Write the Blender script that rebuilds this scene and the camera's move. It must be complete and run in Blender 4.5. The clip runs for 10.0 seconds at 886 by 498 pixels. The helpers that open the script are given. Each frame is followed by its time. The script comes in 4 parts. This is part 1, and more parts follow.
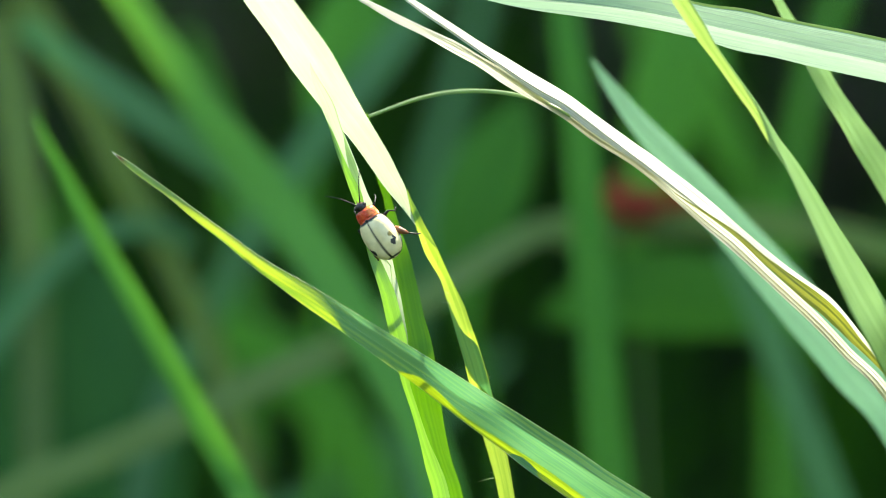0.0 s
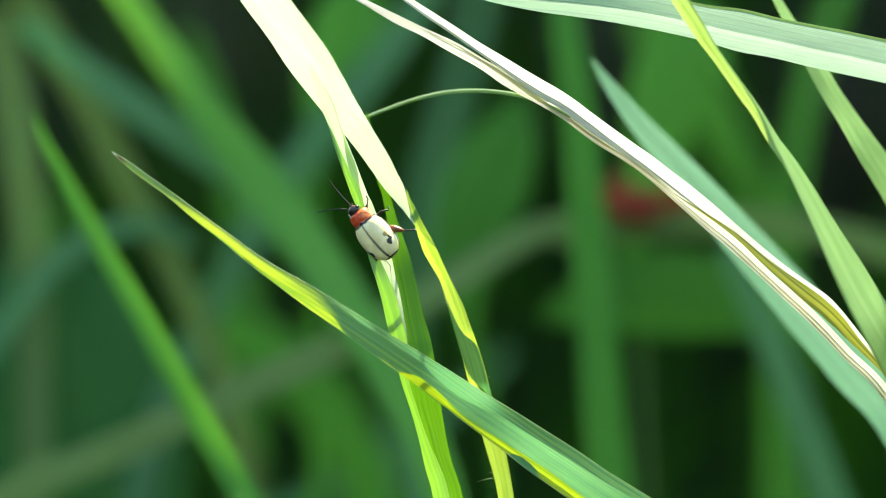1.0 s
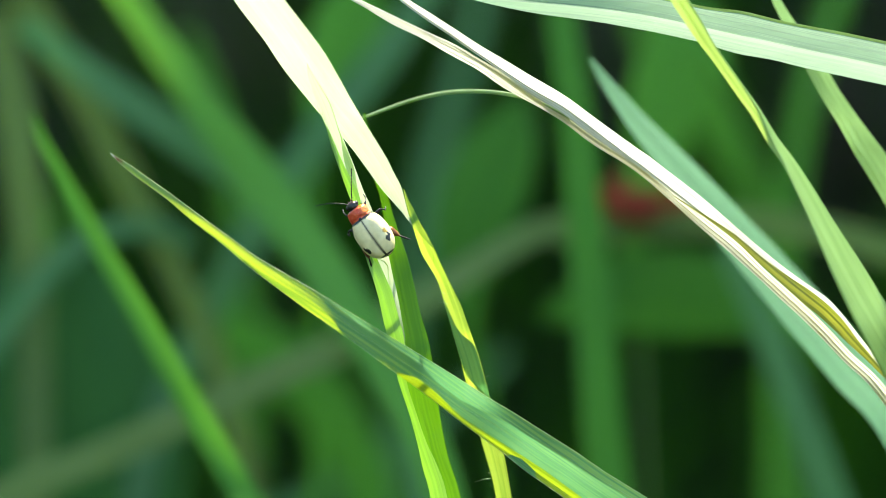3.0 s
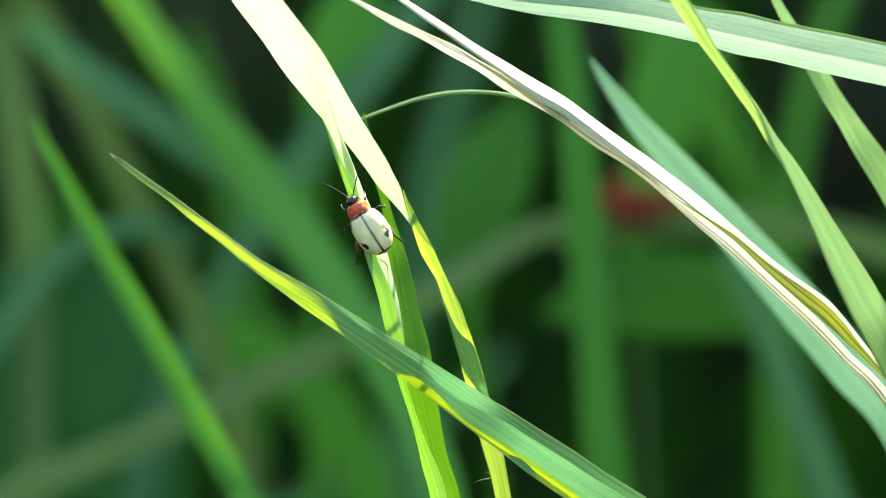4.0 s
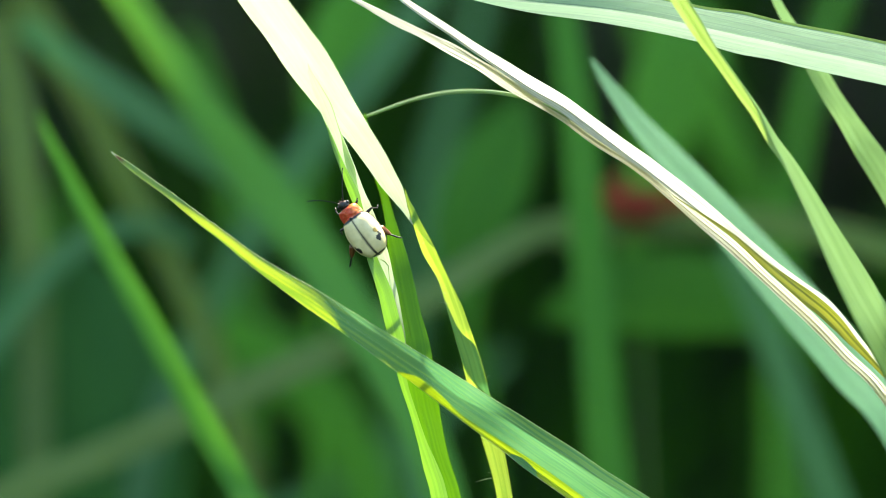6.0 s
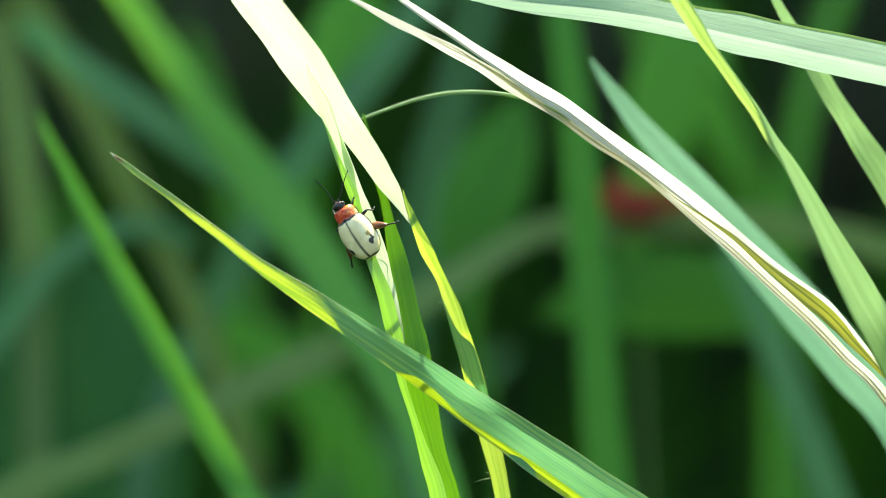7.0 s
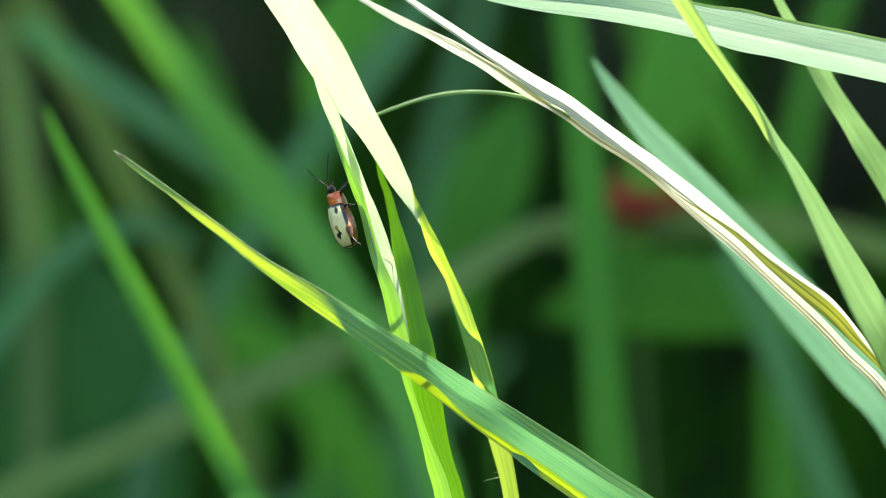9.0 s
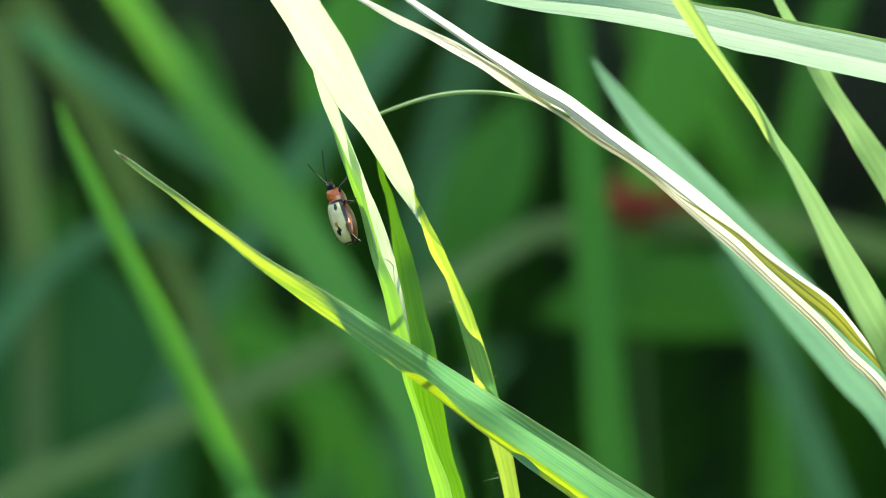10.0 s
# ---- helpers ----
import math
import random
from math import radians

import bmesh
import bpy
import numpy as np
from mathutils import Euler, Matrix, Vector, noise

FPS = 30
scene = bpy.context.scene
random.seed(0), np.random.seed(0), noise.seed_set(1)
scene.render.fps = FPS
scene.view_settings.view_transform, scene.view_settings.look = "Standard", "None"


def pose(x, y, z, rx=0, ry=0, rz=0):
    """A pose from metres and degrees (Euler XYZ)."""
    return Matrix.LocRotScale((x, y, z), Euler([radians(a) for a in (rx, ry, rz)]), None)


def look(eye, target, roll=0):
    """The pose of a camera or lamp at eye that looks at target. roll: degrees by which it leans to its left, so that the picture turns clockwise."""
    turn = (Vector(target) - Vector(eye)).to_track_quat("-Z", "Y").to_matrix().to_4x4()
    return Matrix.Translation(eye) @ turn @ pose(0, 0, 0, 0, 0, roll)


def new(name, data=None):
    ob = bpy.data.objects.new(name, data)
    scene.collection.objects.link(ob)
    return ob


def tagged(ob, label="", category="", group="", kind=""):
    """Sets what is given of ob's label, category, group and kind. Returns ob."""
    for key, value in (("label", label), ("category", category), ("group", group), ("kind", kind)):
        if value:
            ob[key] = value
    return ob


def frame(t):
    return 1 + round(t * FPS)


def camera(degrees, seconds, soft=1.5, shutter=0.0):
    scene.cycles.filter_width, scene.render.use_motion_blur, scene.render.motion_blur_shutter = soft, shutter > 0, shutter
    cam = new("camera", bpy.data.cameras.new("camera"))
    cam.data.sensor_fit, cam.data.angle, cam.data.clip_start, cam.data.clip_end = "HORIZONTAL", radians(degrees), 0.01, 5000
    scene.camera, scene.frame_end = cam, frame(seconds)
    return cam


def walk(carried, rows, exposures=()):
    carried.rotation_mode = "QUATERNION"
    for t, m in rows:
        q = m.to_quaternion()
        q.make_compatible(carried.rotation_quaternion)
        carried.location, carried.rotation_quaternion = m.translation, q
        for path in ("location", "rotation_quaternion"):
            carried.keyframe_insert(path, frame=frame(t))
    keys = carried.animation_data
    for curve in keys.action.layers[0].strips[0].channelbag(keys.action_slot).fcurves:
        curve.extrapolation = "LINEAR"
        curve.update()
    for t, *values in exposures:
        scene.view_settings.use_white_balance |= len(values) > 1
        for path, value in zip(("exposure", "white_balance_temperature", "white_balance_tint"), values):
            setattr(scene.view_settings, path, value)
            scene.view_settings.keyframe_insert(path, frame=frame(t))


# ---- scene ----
# The subject plane faces the camera at the height of the grass tips; u runs right, v up, w away, in millimetres.
TILT = 12.0
REACH = 350.0
FRAME = pose(0, 0, 0.300, -TILT)
VIEW = FRAME.to_3x3() @ Vector((0, 1, 0))
UP = FRAME.to_3x3() @ Vector((0, 0, 1))


def at(u, v, w):
    return FRAME @ Vector((u / 1000, w / 1000, v / 1000))


cam = camera(14.3, 10.0, soft=0.5)
cam.data.dof.use_dof = True
cam.data.dof.focus_distance = (REACH - 3.0) / 1000
cam.data.dof.aperture_fstop = 12.0
cam.data.dof.aperture_blades = 0
eye = at(0, 0, -REACH)
walk(cam, [(0.0, look(eye, at(0, 0, 0))), (10.0, look(eye, at(0, 0, 0)))], exposures=[(0.0, 2.3, 7300, 0.0), (10.0, 2.3, 7300, 0.0)])

# ---- light ----
SUN = (FRAME.to_3x3() @ Vector((0.30, 0.22, 0.90))).normalized()
sky = bpy.data.worlds.new("sky")
sky.use_nodes = True
scene.world = sky
tex = sky.node_tree.nodes.new("ShaderNodeTexSky")
tex.sky_type = "NISHITA"
tex.sun_disc = False
tex.sun_elevation = math.asin(SUN.z)
tex.sun_rotation = math.atan2(SUN.x, SUN.y)
background = sky.node_tree.nodes["Background"]
background.inputs["Strength"].default_value = 0.14
sky.node_tree.links.new(tex.outputs["Color"], background.inputs["Color"])
lamp = bpy.data.lights.new("sun", "SUN")
lamp.energy = 5.0
lamp.angle = radians(0.53)
lamp.color = (1.0, 0.97, 0.90)
sun = new("sun", lamp)
sun.matrix_world = look(SUN * 5, (0, 0, 0))


# ---- materials ----
def node(tree, kind, **values):
    n = tree.nodes.new(kind)
    for key, value in values.items():
        n.inputs[key].default_value = value
    return n


def ramp(tree, source, stops):
    r = tree.nodes.new("ShaderNodeValToRGB")
    r.color_ramp.elements[0].position, r.color_ramp.elements[0].color = stops[0][0], (*stops[0][1], 1)
    r.color_ramp.elements[1].position, r.color_ramp.elements[1].color = stops[-1][0], (*stops[-1][1], 1)
    for place, colour in stops[1:-1]:
        r.color_ramp.elements.new(place).color = (*colour, 1)
    tree.links.new(source, r.inputs["Fac"])
    return r.outputs["Color"]


def leaf_material(name, dark, light, glow, rough=0.42, through_part=0.45, veins=4.0, tip=None, relief=0.5, sheen=0.5, stripe=(0.5, 0.55, 0.4)):
    """Leaf tissue: parallel veins along the blade, blotches, and light that passes through it."""
    m = bpy.data.materials.new(name)
    m.use_nodes = True
    t = m.node_tree
    t.nodes.clear()
    uv = t.nodes.new("ShaderNodeUVMap")
    uv.uv_map = "uv"
    info = t.nodes.new("ShaderNodeObjectInfo")
    shift = node(t, "ShaderNodeVectorMath")
    shift.operation = "MULTIPLY"
    shift.inputs[1].default_value = (veins, 0.035, 1)
    t.links.new(uv.outputs["UV"], shift.inputs[0])
    place = t.nodes.new("ShaderNodeVectorMath")
    comb = t.nodes.new("ShaderNodeCombineXYZ")
    many = node(t, "ShaderNodeMath")
    many.operation = "MULTIPLY"
    many.inputs[1].default_value = 37.0
    t.links.new(info.outputs["Random"], many.inputs[0])
    t.links.new(many.outputs[0], comb.inputs["Z"])
    t.links.new(shift.outputs[0], place.inputs[0])
    t.links.new(comb.outputs[0], place.inputs[1])
    grain = node(t, "ShaderNodeTexNoise", Scale=1.0, Detail=3.0, Roughness=0.6)
    t.links.new(place.outputs[0], grain.inputs["Vector"])
    broad = t.nodes.new("ShaderNodeVectorMath")
    broad.operation = "MULTIPLY"
    broad.inputs[1].default_value = (0.45, 0.06, 1)
    t.links.new(uv.outputs["UV"], broad.inputs[0])
    cloud = node(t, "ShaderNodeTexNoise", Scale=1.0, Detail=4.0, Roughness=0.65)
    t.links.new(broad.outputs[0], cloud.inputs["Vector"])
    fine = node(t, "ShaderNodeTexNoise", Scale=3.0, Detail=2.0)
    t.links.new(uv.outputs["UV"], fine.inputs["Vector"])
    thin = t.nodes.new("ShaderNodeVectorMath")
    thin.operation = "MULTIPLY"
    thin.inputs[1].default_value = (2.3, 0.6, 1)
    t.links.new(place.outputs[0], thin.inputs[0])
    hair = node(t, "ShaderNodeTexNoise", Scale=1.0, Detail=3.0, Roughness=0.6)
    t.links.new(thin.outputs[0], hair.inputs["Vector"])
    streak = ramp(t, hair.outputs["Fac"], [(0.25, dark), (0.75, light)])
    blotch = ramp(t, cloud.outputs["Fac"], [(0.3, (0.72, 0.74, 0.70)), (0.7, (1.15, 1.12, 1.05))])
    mul = t.nodes.new("ShaderNodeMix")
    mul.data_type, mul.blend_type = "RGBA", "MULTIPLY"
    mul.inputs["Factor"].default_value = 1.0
    t.links.new(streak, mul.inputs["A"])
    t.links.new(blotch, mul.inputs["B"])
    colour = mul.outputs["Result"]
    glowing = t.nodes.new("ShaderNodeMix")
    glowing.data_type, glowing.blend_type = "RGBA", "MULTIPLY"
    glowing.inputs["Factor"].default_value = 1.0
    glowing.inputs["B"].default_value = (*glow, 1)
    t.links.new(ramp(t, grain.outputs["Fac"], [(0.45, stripe), (0.52, (1.0, 1.0, 1.0))]), glowing.inputs["A"])
    body = node(t, "ShaderNodeBsdfPrincipled", Roughness=rough)
    body.inputs["Specular IOR Level"].default_value = sheen
    if tip:
        # withered end of the blade, in millimetres from the tip
        sep = t.nodes.new("ShaderNodeSeparateXYZ")
        t.links.new(uv.outputs["UV"], sep.inputs[0])
        wob = node(t, "ShaderNodeMath")
        wob.operation = "MULTIPLY_ADD"
        wob.inputs[1].default_value = 1.2
        t.links.new(fine.outputs["Fac"], wob.inputs[0])
        t.links.new(sep.outputs["Y"], wob.inputs[2])
        scaled = node(t, "ShaderNodeMath")
        scaled.operation = "MULTIPLY"
        scaled.inputs[1].default_value = 1 / 10.0
        t.links.new(wob.outputs[0], scaled.inputs[0])
        dry = ramp(t, scaled.outputs[0], tip)
        edge = ramp(t, scaled.outputs[0], [(0.17, (1, 1, 1)), (0.24, (0, 0, 0))])
        over = t.nodes.new("ShaderNodeMix")
        over.data_type = "RGBA"
        t.links.new(edge, over.inputs["Factor"])
        t.links.new(colour, over.inputs["A"])
        t.links.new(dry, over.inputs["B"])
        colour = over.outputs["Result"]
        stained = t.nodes.new("ShaderNodeMix")
        stained.data_type = "RGBA"
        t.links.new(edge, stained.inputs["Factor"])
        t.links.new(glowing.outputs["Result"], stained.inputs["A"])
        t.links.new(dry, stained.inputs["B"])
        glowing = stained
    t.links.new(colour, body.inputs["Base Color"])
    bump = node(t, "ShaderNodeBump", Strength=relief, Distance=0.00012)
    t.links.new(hair.outputs["Fac"], bump.inputs["Height"])
    t.links.new(bump.outputs["Normal"], body.inputs["Normal"])
    trans = t.nodes.new("ShaderNodeBsdfTranslucent")
    t.links.new(glowing.outputs["Result"], trans.inputs["Color"])
    mix = t.nodes.new("ShaderNodeMixShader")
    mix.inputs[0].default_value = through_part
    t.links.new(body.outputs[0], mix.inputs[1])
    t.links.new(trans.outputs[0], mix.inputs[2])
    out = t.nodes.new("ShaderNodeOutputMaterial")
    t.links.new(mix.outputs[0], out.inputs["Surface"])
    return m


def shell_material(name, stops, rough=0.25, scale=900.0, coat=0.3, relief=0.15, shine=0.5):
    """Chitin or soil: noise-driven colour and gloss at the given scale."""
    m = bpy.data.materials.new(name)
    m.use_nodes = True
    t = m.node_tree
    body = t.nodes["Principled BSDF"]
    coord = t.nodes.new("ShaderNodeTexCoord")
    grain = node(t, "ShaderNodeTexNoise", Scale=scale, Detail=4.0)
    t.links.new(coord.outputs["Object"], grain.inputs["Vector"])
    t.links.new(ramp(t, grain.outputs["Fac"], stops), body.inputs["Base Color"])
    body.inputs["Roughness"].default_value = rough
    body.inputs["Coat Weight"].default_value = coat
    body.inputs["Specular IOR Level"].default_value = shine
    body.inputs["Coat Roughness"].default_value = 0.15
    bump = node(t, "ShaderNodeBump", Strength=relief, Distance=0.25 / scale)
    t.links.new(grain.outputs["Fac"], bump.inputs["Height"])
    t.links.new(bump.outputs["Normal"], body.inputs["Normal"])
    return m


def painted_material(name, rough=0.36, coat=0.22):
    """Chitin whose pigment is stored on the mesh."""
    m = shell_material(name, [(0.3, (0.85, 0.85, 0.85)), (0.7, (1.0, 1.0, 1.0))], rough, 1500.0, coat, 0.35)
    t = m.node_tree
    body = t.nodes["Principled BSDF"]
    grain = body.inputs["Base Color"].links[0].from_socket
    pigment = t.nodes.new("ShaderNodeAttribute")
    pigment.attribute_name = "pigment"
    mul = t.nodes.new("ShaderNodeMix")
    mul.data_type, mul.blend_type = "RGBA", "MULTIPLY"
    mul.inputs["Factor"].default_value = 1.0
    t.links.new(grain, mul.inputs["A"])
    t.links.new(pigment.outputs["Color"], mul.inputs["B"])
    t.links.new(mul.outputs["Result"], body.inputs["Base Color"])
    return m

LUSH = leaf_material("lush blade", (0.020, 0.115, 0.012), (0.042, 0.18, 0.020), (0.23, 0.57, 0.008), sheen=0.3, stripe=(0.78, 0.82, 0.6), relief=0.25)
WAXY = leaf_material("waxy blue-green blade", (0.235, 0.385, 0.245), (0.285, 0.43, 0.285), (0.24, 0.48, 0.12), rough=0.45, relief=0.09)
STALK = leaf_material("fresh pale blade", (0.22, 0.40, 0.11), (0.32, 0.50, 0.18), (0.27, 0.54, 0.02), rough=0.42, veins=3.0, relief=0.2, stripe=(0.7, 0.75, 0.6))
PALE = leaf_material("pale waxy blade", (0.315, 0.44, 0.255), (0.39, 0.50, 0.33), (0.34, 0.51, 0.10), rough=0.42, relief=0.12)
TEAL = leaf_material("blue-green blade", (0.090, 0.23, 0.105), (0.14, 0.30, 0.150), (0.12, 0.36, 0.07), rough=0.5, sheen=0.3)
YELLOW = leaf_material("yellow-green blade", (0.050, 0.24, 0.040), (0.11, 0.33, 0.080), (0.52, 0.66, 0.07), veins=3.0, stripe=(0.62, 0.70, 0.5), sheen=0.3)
TIPPED = leaf_material("lush blade with withered tip", (0.076, 0.265, 0.084), (0.108, 0.315, 0.108), (0.47, 0.57, 0.028), rough=0.36, veins=3.0, relief=0.12, stripe=(0.42, 0.58, 0.45), sheen=0.40,
                       tip=[(0.10, (0.75, 0.68, 0.55)), (0.13, (0.22, 0.07, 0.03)), (0.20, (0.20, 0.10, 0.04))])
STRAW = leaf_material("dry straw", (0.42, 0.41, 0.365), (0.74, 0.74, 0.70), (0.52, 0.48, 0.10), rough=0.5, veins=5.0, relief=0.6)
CURL = leaf_material("olive-yellow straw", (0.16, 0.17, 0.035), (0.34, 0.33, 0.10), (0.48, 0.48, 0.045), rough=0.5, veins=5.0, relief=0.5, stripe=(0.22, 0.28, 0.15))
OLIVE = leaf_material("olive old blade", (0.16, 0.265, 0.090), (0.22, 0.325, 0.13), (0.24, 0.34, 0.03), rough=0.65, sheen=0.15)
# darker than living grass: deep shade between blades is in the colour
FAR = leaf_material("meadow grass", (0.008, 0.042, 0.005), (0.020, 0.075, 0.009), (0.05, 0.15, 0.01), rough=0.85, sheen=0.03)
DEEP = leaf_material("deep green leaf", (0.022, 0.11, 0.036), (0.045, 0.165, 0.056), (0.07, 0.22, 0.03), rough=0.6, sheen=0.2)
# yellow of sun passing through the edge, put into the base colour
GOLD = leaf_material("leaf edge coloured as backlit", (0.20, 0.33, 0.012), (0.36, 0.49, 0.02), (0.55, 0.70, 0.02), rough=0.5, veins=3.0)
# paler copy of the blade: sunlight is put into the colour
SUNLIT = leaf_material("sunlit copy of the blade", (0.385, 0.45, 0.27), (0.45, 0.52, 0.335), (0.36, 0.52, 0.10), rough=0.45, relief=0.10, through_part=0.34, sheen=0.3)
MID = leaf_material("mid green leaf", (0.062, 0.245, 0.040), (0.10, 0.325, 0.062), (0.14, 0.42, 0.03), rough=0.6, sheen=0.2)
FRESH = leaf_material("fresh light green blade", (0.17, 0.33, 0.08), (0.27, 0.44, 0.15), (0.50, 0.68, 0.13), rough=0.42, veins=2.0, relief=0.25, stripe=(0.75, 0.78, 0.6))
RIM = leaf_material("leaf margin", (0.42, 0.50, 0.24), (0.58, 0.62, 0.38), (0.5, 0.66, 0.12), rough=0.4, relief=0.1)
SEA = leaf_material("pale blue-green blade", (0.088, 0.24, 0.130), (0.132, 0.30, 0.178), (0.14, 0.42, 0.12), rough=0.5, sheen=0.4)
BACK = leaf_material("soft green blade", (0.070, 0.265, 0.034), (0.115, 0.36, 0.056), (0.16, 0.50, 0.02), rough=0.55, sheen=0.25)
# brighter copy of the soft green blade, its sunlight put into the colour
LEAN = leaf_material("light green blade", (0.12, 0.38, 0.065), (0.18, 0.47, 0.095), (0.2, 0.5, 0.03), rough=0.55, sheen=0.25)
SOFT = leaf_material("dim green leaf", (0.038, 0.165, 0.026), (0.062, 0.225, 0.042), (0.12, 0.36, 0.02), rough=0.6, sheen=0.2)
PETAL = leaf_material("red petal", (0.46, 0.060, 0.028), (0.58, 0.085, 0.04), (0.4, 0.03, 0.015), rough=0.6)
BARK = shell_material("bark", [(0.3, (0.03, 0.022, 0.014)), (0.7, (0.09, 0.068, 0.045))], 0.9, 80.0, 0.0, 0.7, 0.1)
# near black: the grass's shade on the ground is put into the colour
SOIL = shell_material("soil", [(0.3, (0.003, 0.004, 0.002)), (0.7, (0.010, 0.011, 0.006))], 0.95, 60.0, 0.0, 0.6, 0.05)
CASE = painted_material("beetle shell")
JET = shell_material("black chitin", [(0.3, (0.006, 0.006, 0.006)), (0.7, (0.016, 0.012, 0.010))], 0.38, 3000.0, 0.04, shine=0.3)
CHESTNUT = shell_material("chestnut chitin", [(0.3, (0.05, 0.014, 0.005)), (0.7, (0.20, 0.070, 0.018))], 0.30, 1500.0, 0.15, shine=0.4)


# ---- ground ----
def part(name, bm, material, parent=None, label=""):
    me = bpy.data.meshes.new(name)
    bm.to_mesh(me)
    bm.free()
    me.materials.append(material)
    for p in me.polygons:
        p.use_smooth = True
    ob = new(name, me)
    if parent:
        ob.parent = parent
    return tagged(ob, label)


def ground_sheet():
    bm = bmesh.new()
    steps = [-40, -12, -4, -1.5] + [i * 0.05 for i in range(-16, 61)] + [4.5, 8, 16, 40]
    wide = [-40, -12, -4, -1.5] + [i * 0.05 for i in range(-16, 17)] + [1.5, 4, 12, 40]
    grid = [[bm.verts.new((x, y, 0.012 * noise.noise(Vector((x * 6, y * 6, 0.3))) - 0.006)) for x in wide] for y in steps]
    for a, b in zip(grid, grid[1:]):
        for i in range(len(wide) - 1):
            bm.faces.new((a[i], a[i + 1], b[i + 1], b[i]))
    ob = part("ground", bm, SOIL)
    tagged(ob, "soil under the grass, deep shade put into its near-black colour", "ground", kind="structure")


ground_sheet()


# ---- blades ----
def spline(points):
    """A smooth run through control rows, with a nearly even step."""
    p = [np.array(q, float) for q in points]
    knots = [0.0]
    for a, b in zip(p, p[1:]):
        knots.append(knots[-1] + float(np.linalg.norm((b - a)[:3])) ** 0.5)
    slopes = []
    for i in range(len(p)):
        if i == 0:
            slopes.append((p[1] - p[0]) / (knots[1] - knots[0]))
        elif i == len(p) - 1:
            slopes.append((p[-1] - p[-2]) / (knots[-1] - knots[-2]))
        else:
            h0, h1 = knots[i] - knots[i - 1], knots[i + 1] - knots[i]
            slopes.append(((p[i] - p[i - 1]) / h0 * h1 + (p[i + 1] - p[i]) / h1 * h0) / (h0 + h1))
    rows = []
    for i in range(len(p) - 1):
        h = knots[i + 1] - knots[i]
        n = int(max(4, min(22, np.linalg.norm((p[i + 1] - p[i])[:3]) / 0.8)))
        for k in range(n):
            s = k / n
            rows.append((2 * s ** 3 - 3 * s ** 2 + 1) * p[i] + (s ** 3 - 2 * s ** 2 + s) * h * slopes[i]
                        + (3 * s ** 2 - 2 * s ** 3) * p[i + 1] + (s ** 3 - s ** 2) * h * slopes[i + 1])
    rows.append(p[-1])
    return rows


def lamina(points, origin, fold=0.0, ridge=True, bow=0.1, ragged=0.02, across=10, seed=0):
    """A leaf blade as a mesh, and the lines that run along it, edge to edge. Rows of points: u, v, w, width, turn (mm, degrees); fold: the keel's angle in degrees,
    or the lower side's angle, the upper side's, and the keel's place across (-1 to 1)."""
    bm = bmesh.new()
    layer = bm.loops.layers.uv.new("uv")
    rows = spline(points)
    centres = [at(*r[:3]) for r in rows]
    rings, length, lengths = [], 0.0, []
    sign = -1.0 if ridge else 1.0
    lower, upper, keel = fold if isinstance(fold, tuple) else (fold, fold, 0.0)
    for i, r in enumerate(rows):
        t = (centres[min(i + 1, len(rows) - 1)] - centres[max(i - 1, 0)]).normalized()
        n0 = (-VIEW + t * VIEW.dot(t)).normalized()
        s0 = n0.cross(t)
        a = radians(r[4])
        n = n0 * math.cos(a) + s0 * math.sin(a)
        s = n.cross(t)
        half = max(r[3], 0.02) / 2000
        if i:
            length += (centres[i] - centres[i - 1]).length * 1000
        lengths.append(length)
        ring = []
        for k in range(across + 1):
            x = 2 * k / across - 1
            f = radians(lower if x < keel else upper)
            rough = 1 + ragged * noise.noise(Vector((length * 0.35, (1 if x > 0 else -1) * 7.0 + seed, seed * 1.7)))
            lift = abs(x - keel) * math.tan(f) * sign + bow * (1 - x * x)
            ring.append(bm.verts.new(centres[i] + s * (x * half * rough) + n * (half * lift) - origin))
        rings.append(ring)
    for i in range(len(rings) - 1):
        for k in range(across):
            f = bm.faces.new((rings[i][k], rings[i][k + 1], rings[i + 1][k + 1], rings[i + 1][k]))
            for loop, (kk, ii) in zip(f.loops, ((k, i), (k + 1, i), (k + 1, i + 1), (k, i + 1))):
                loop[layer].uv = ((kk / across - 0.5) * max(rows[ii][3], 0.4), lengths[ii])
    return bm, [[ring[k].co.copy() for ring in rings] for k in range(across + 1)]


def cord(points, radii, origin=Vector((0, 0, 0)), sides=8):
    """A closed tapering tube through world points."""
    bm = bmesh.new()
    layer = bm.loops.layers.uv.new("uv")
    rings = []
    for i, c in enumerate(points):
        t = (points[min(i + 1, len(points) - 1)] - points[max(i - 1, 0)]).normalized()
        a = t.orthogonal().normalized() if i == 0 else (a - t * a.dot(t)).normalized()
        b = t.cross(a)
        rings.append([bm.verts.new(c + (a * math.cos(q) + b * math.sin(q)) * radii[i] - origin)
                      for q in (2 * math.pi * k / sides for k in range(sides))])
    for i in range(len(rings) - 1):
        for k in range(sides):
            f = bm.faces.new((rings[i][k], rings[i][(k + 1) % sides], rings[i + 1][(k + 1) % sides], rings[i + 1][k]))
            for loop, kk, ii in zip(f.loops, (k, k + 1, k + 1, k), (i, i, i + 1, i + 1)):
                loop[layer].uv = (kk / sides * 1.5, ii * 2.0)
    bm.faces.new(rings[0][::-1])
    bm.faces.new(rings[-1])
    return bm


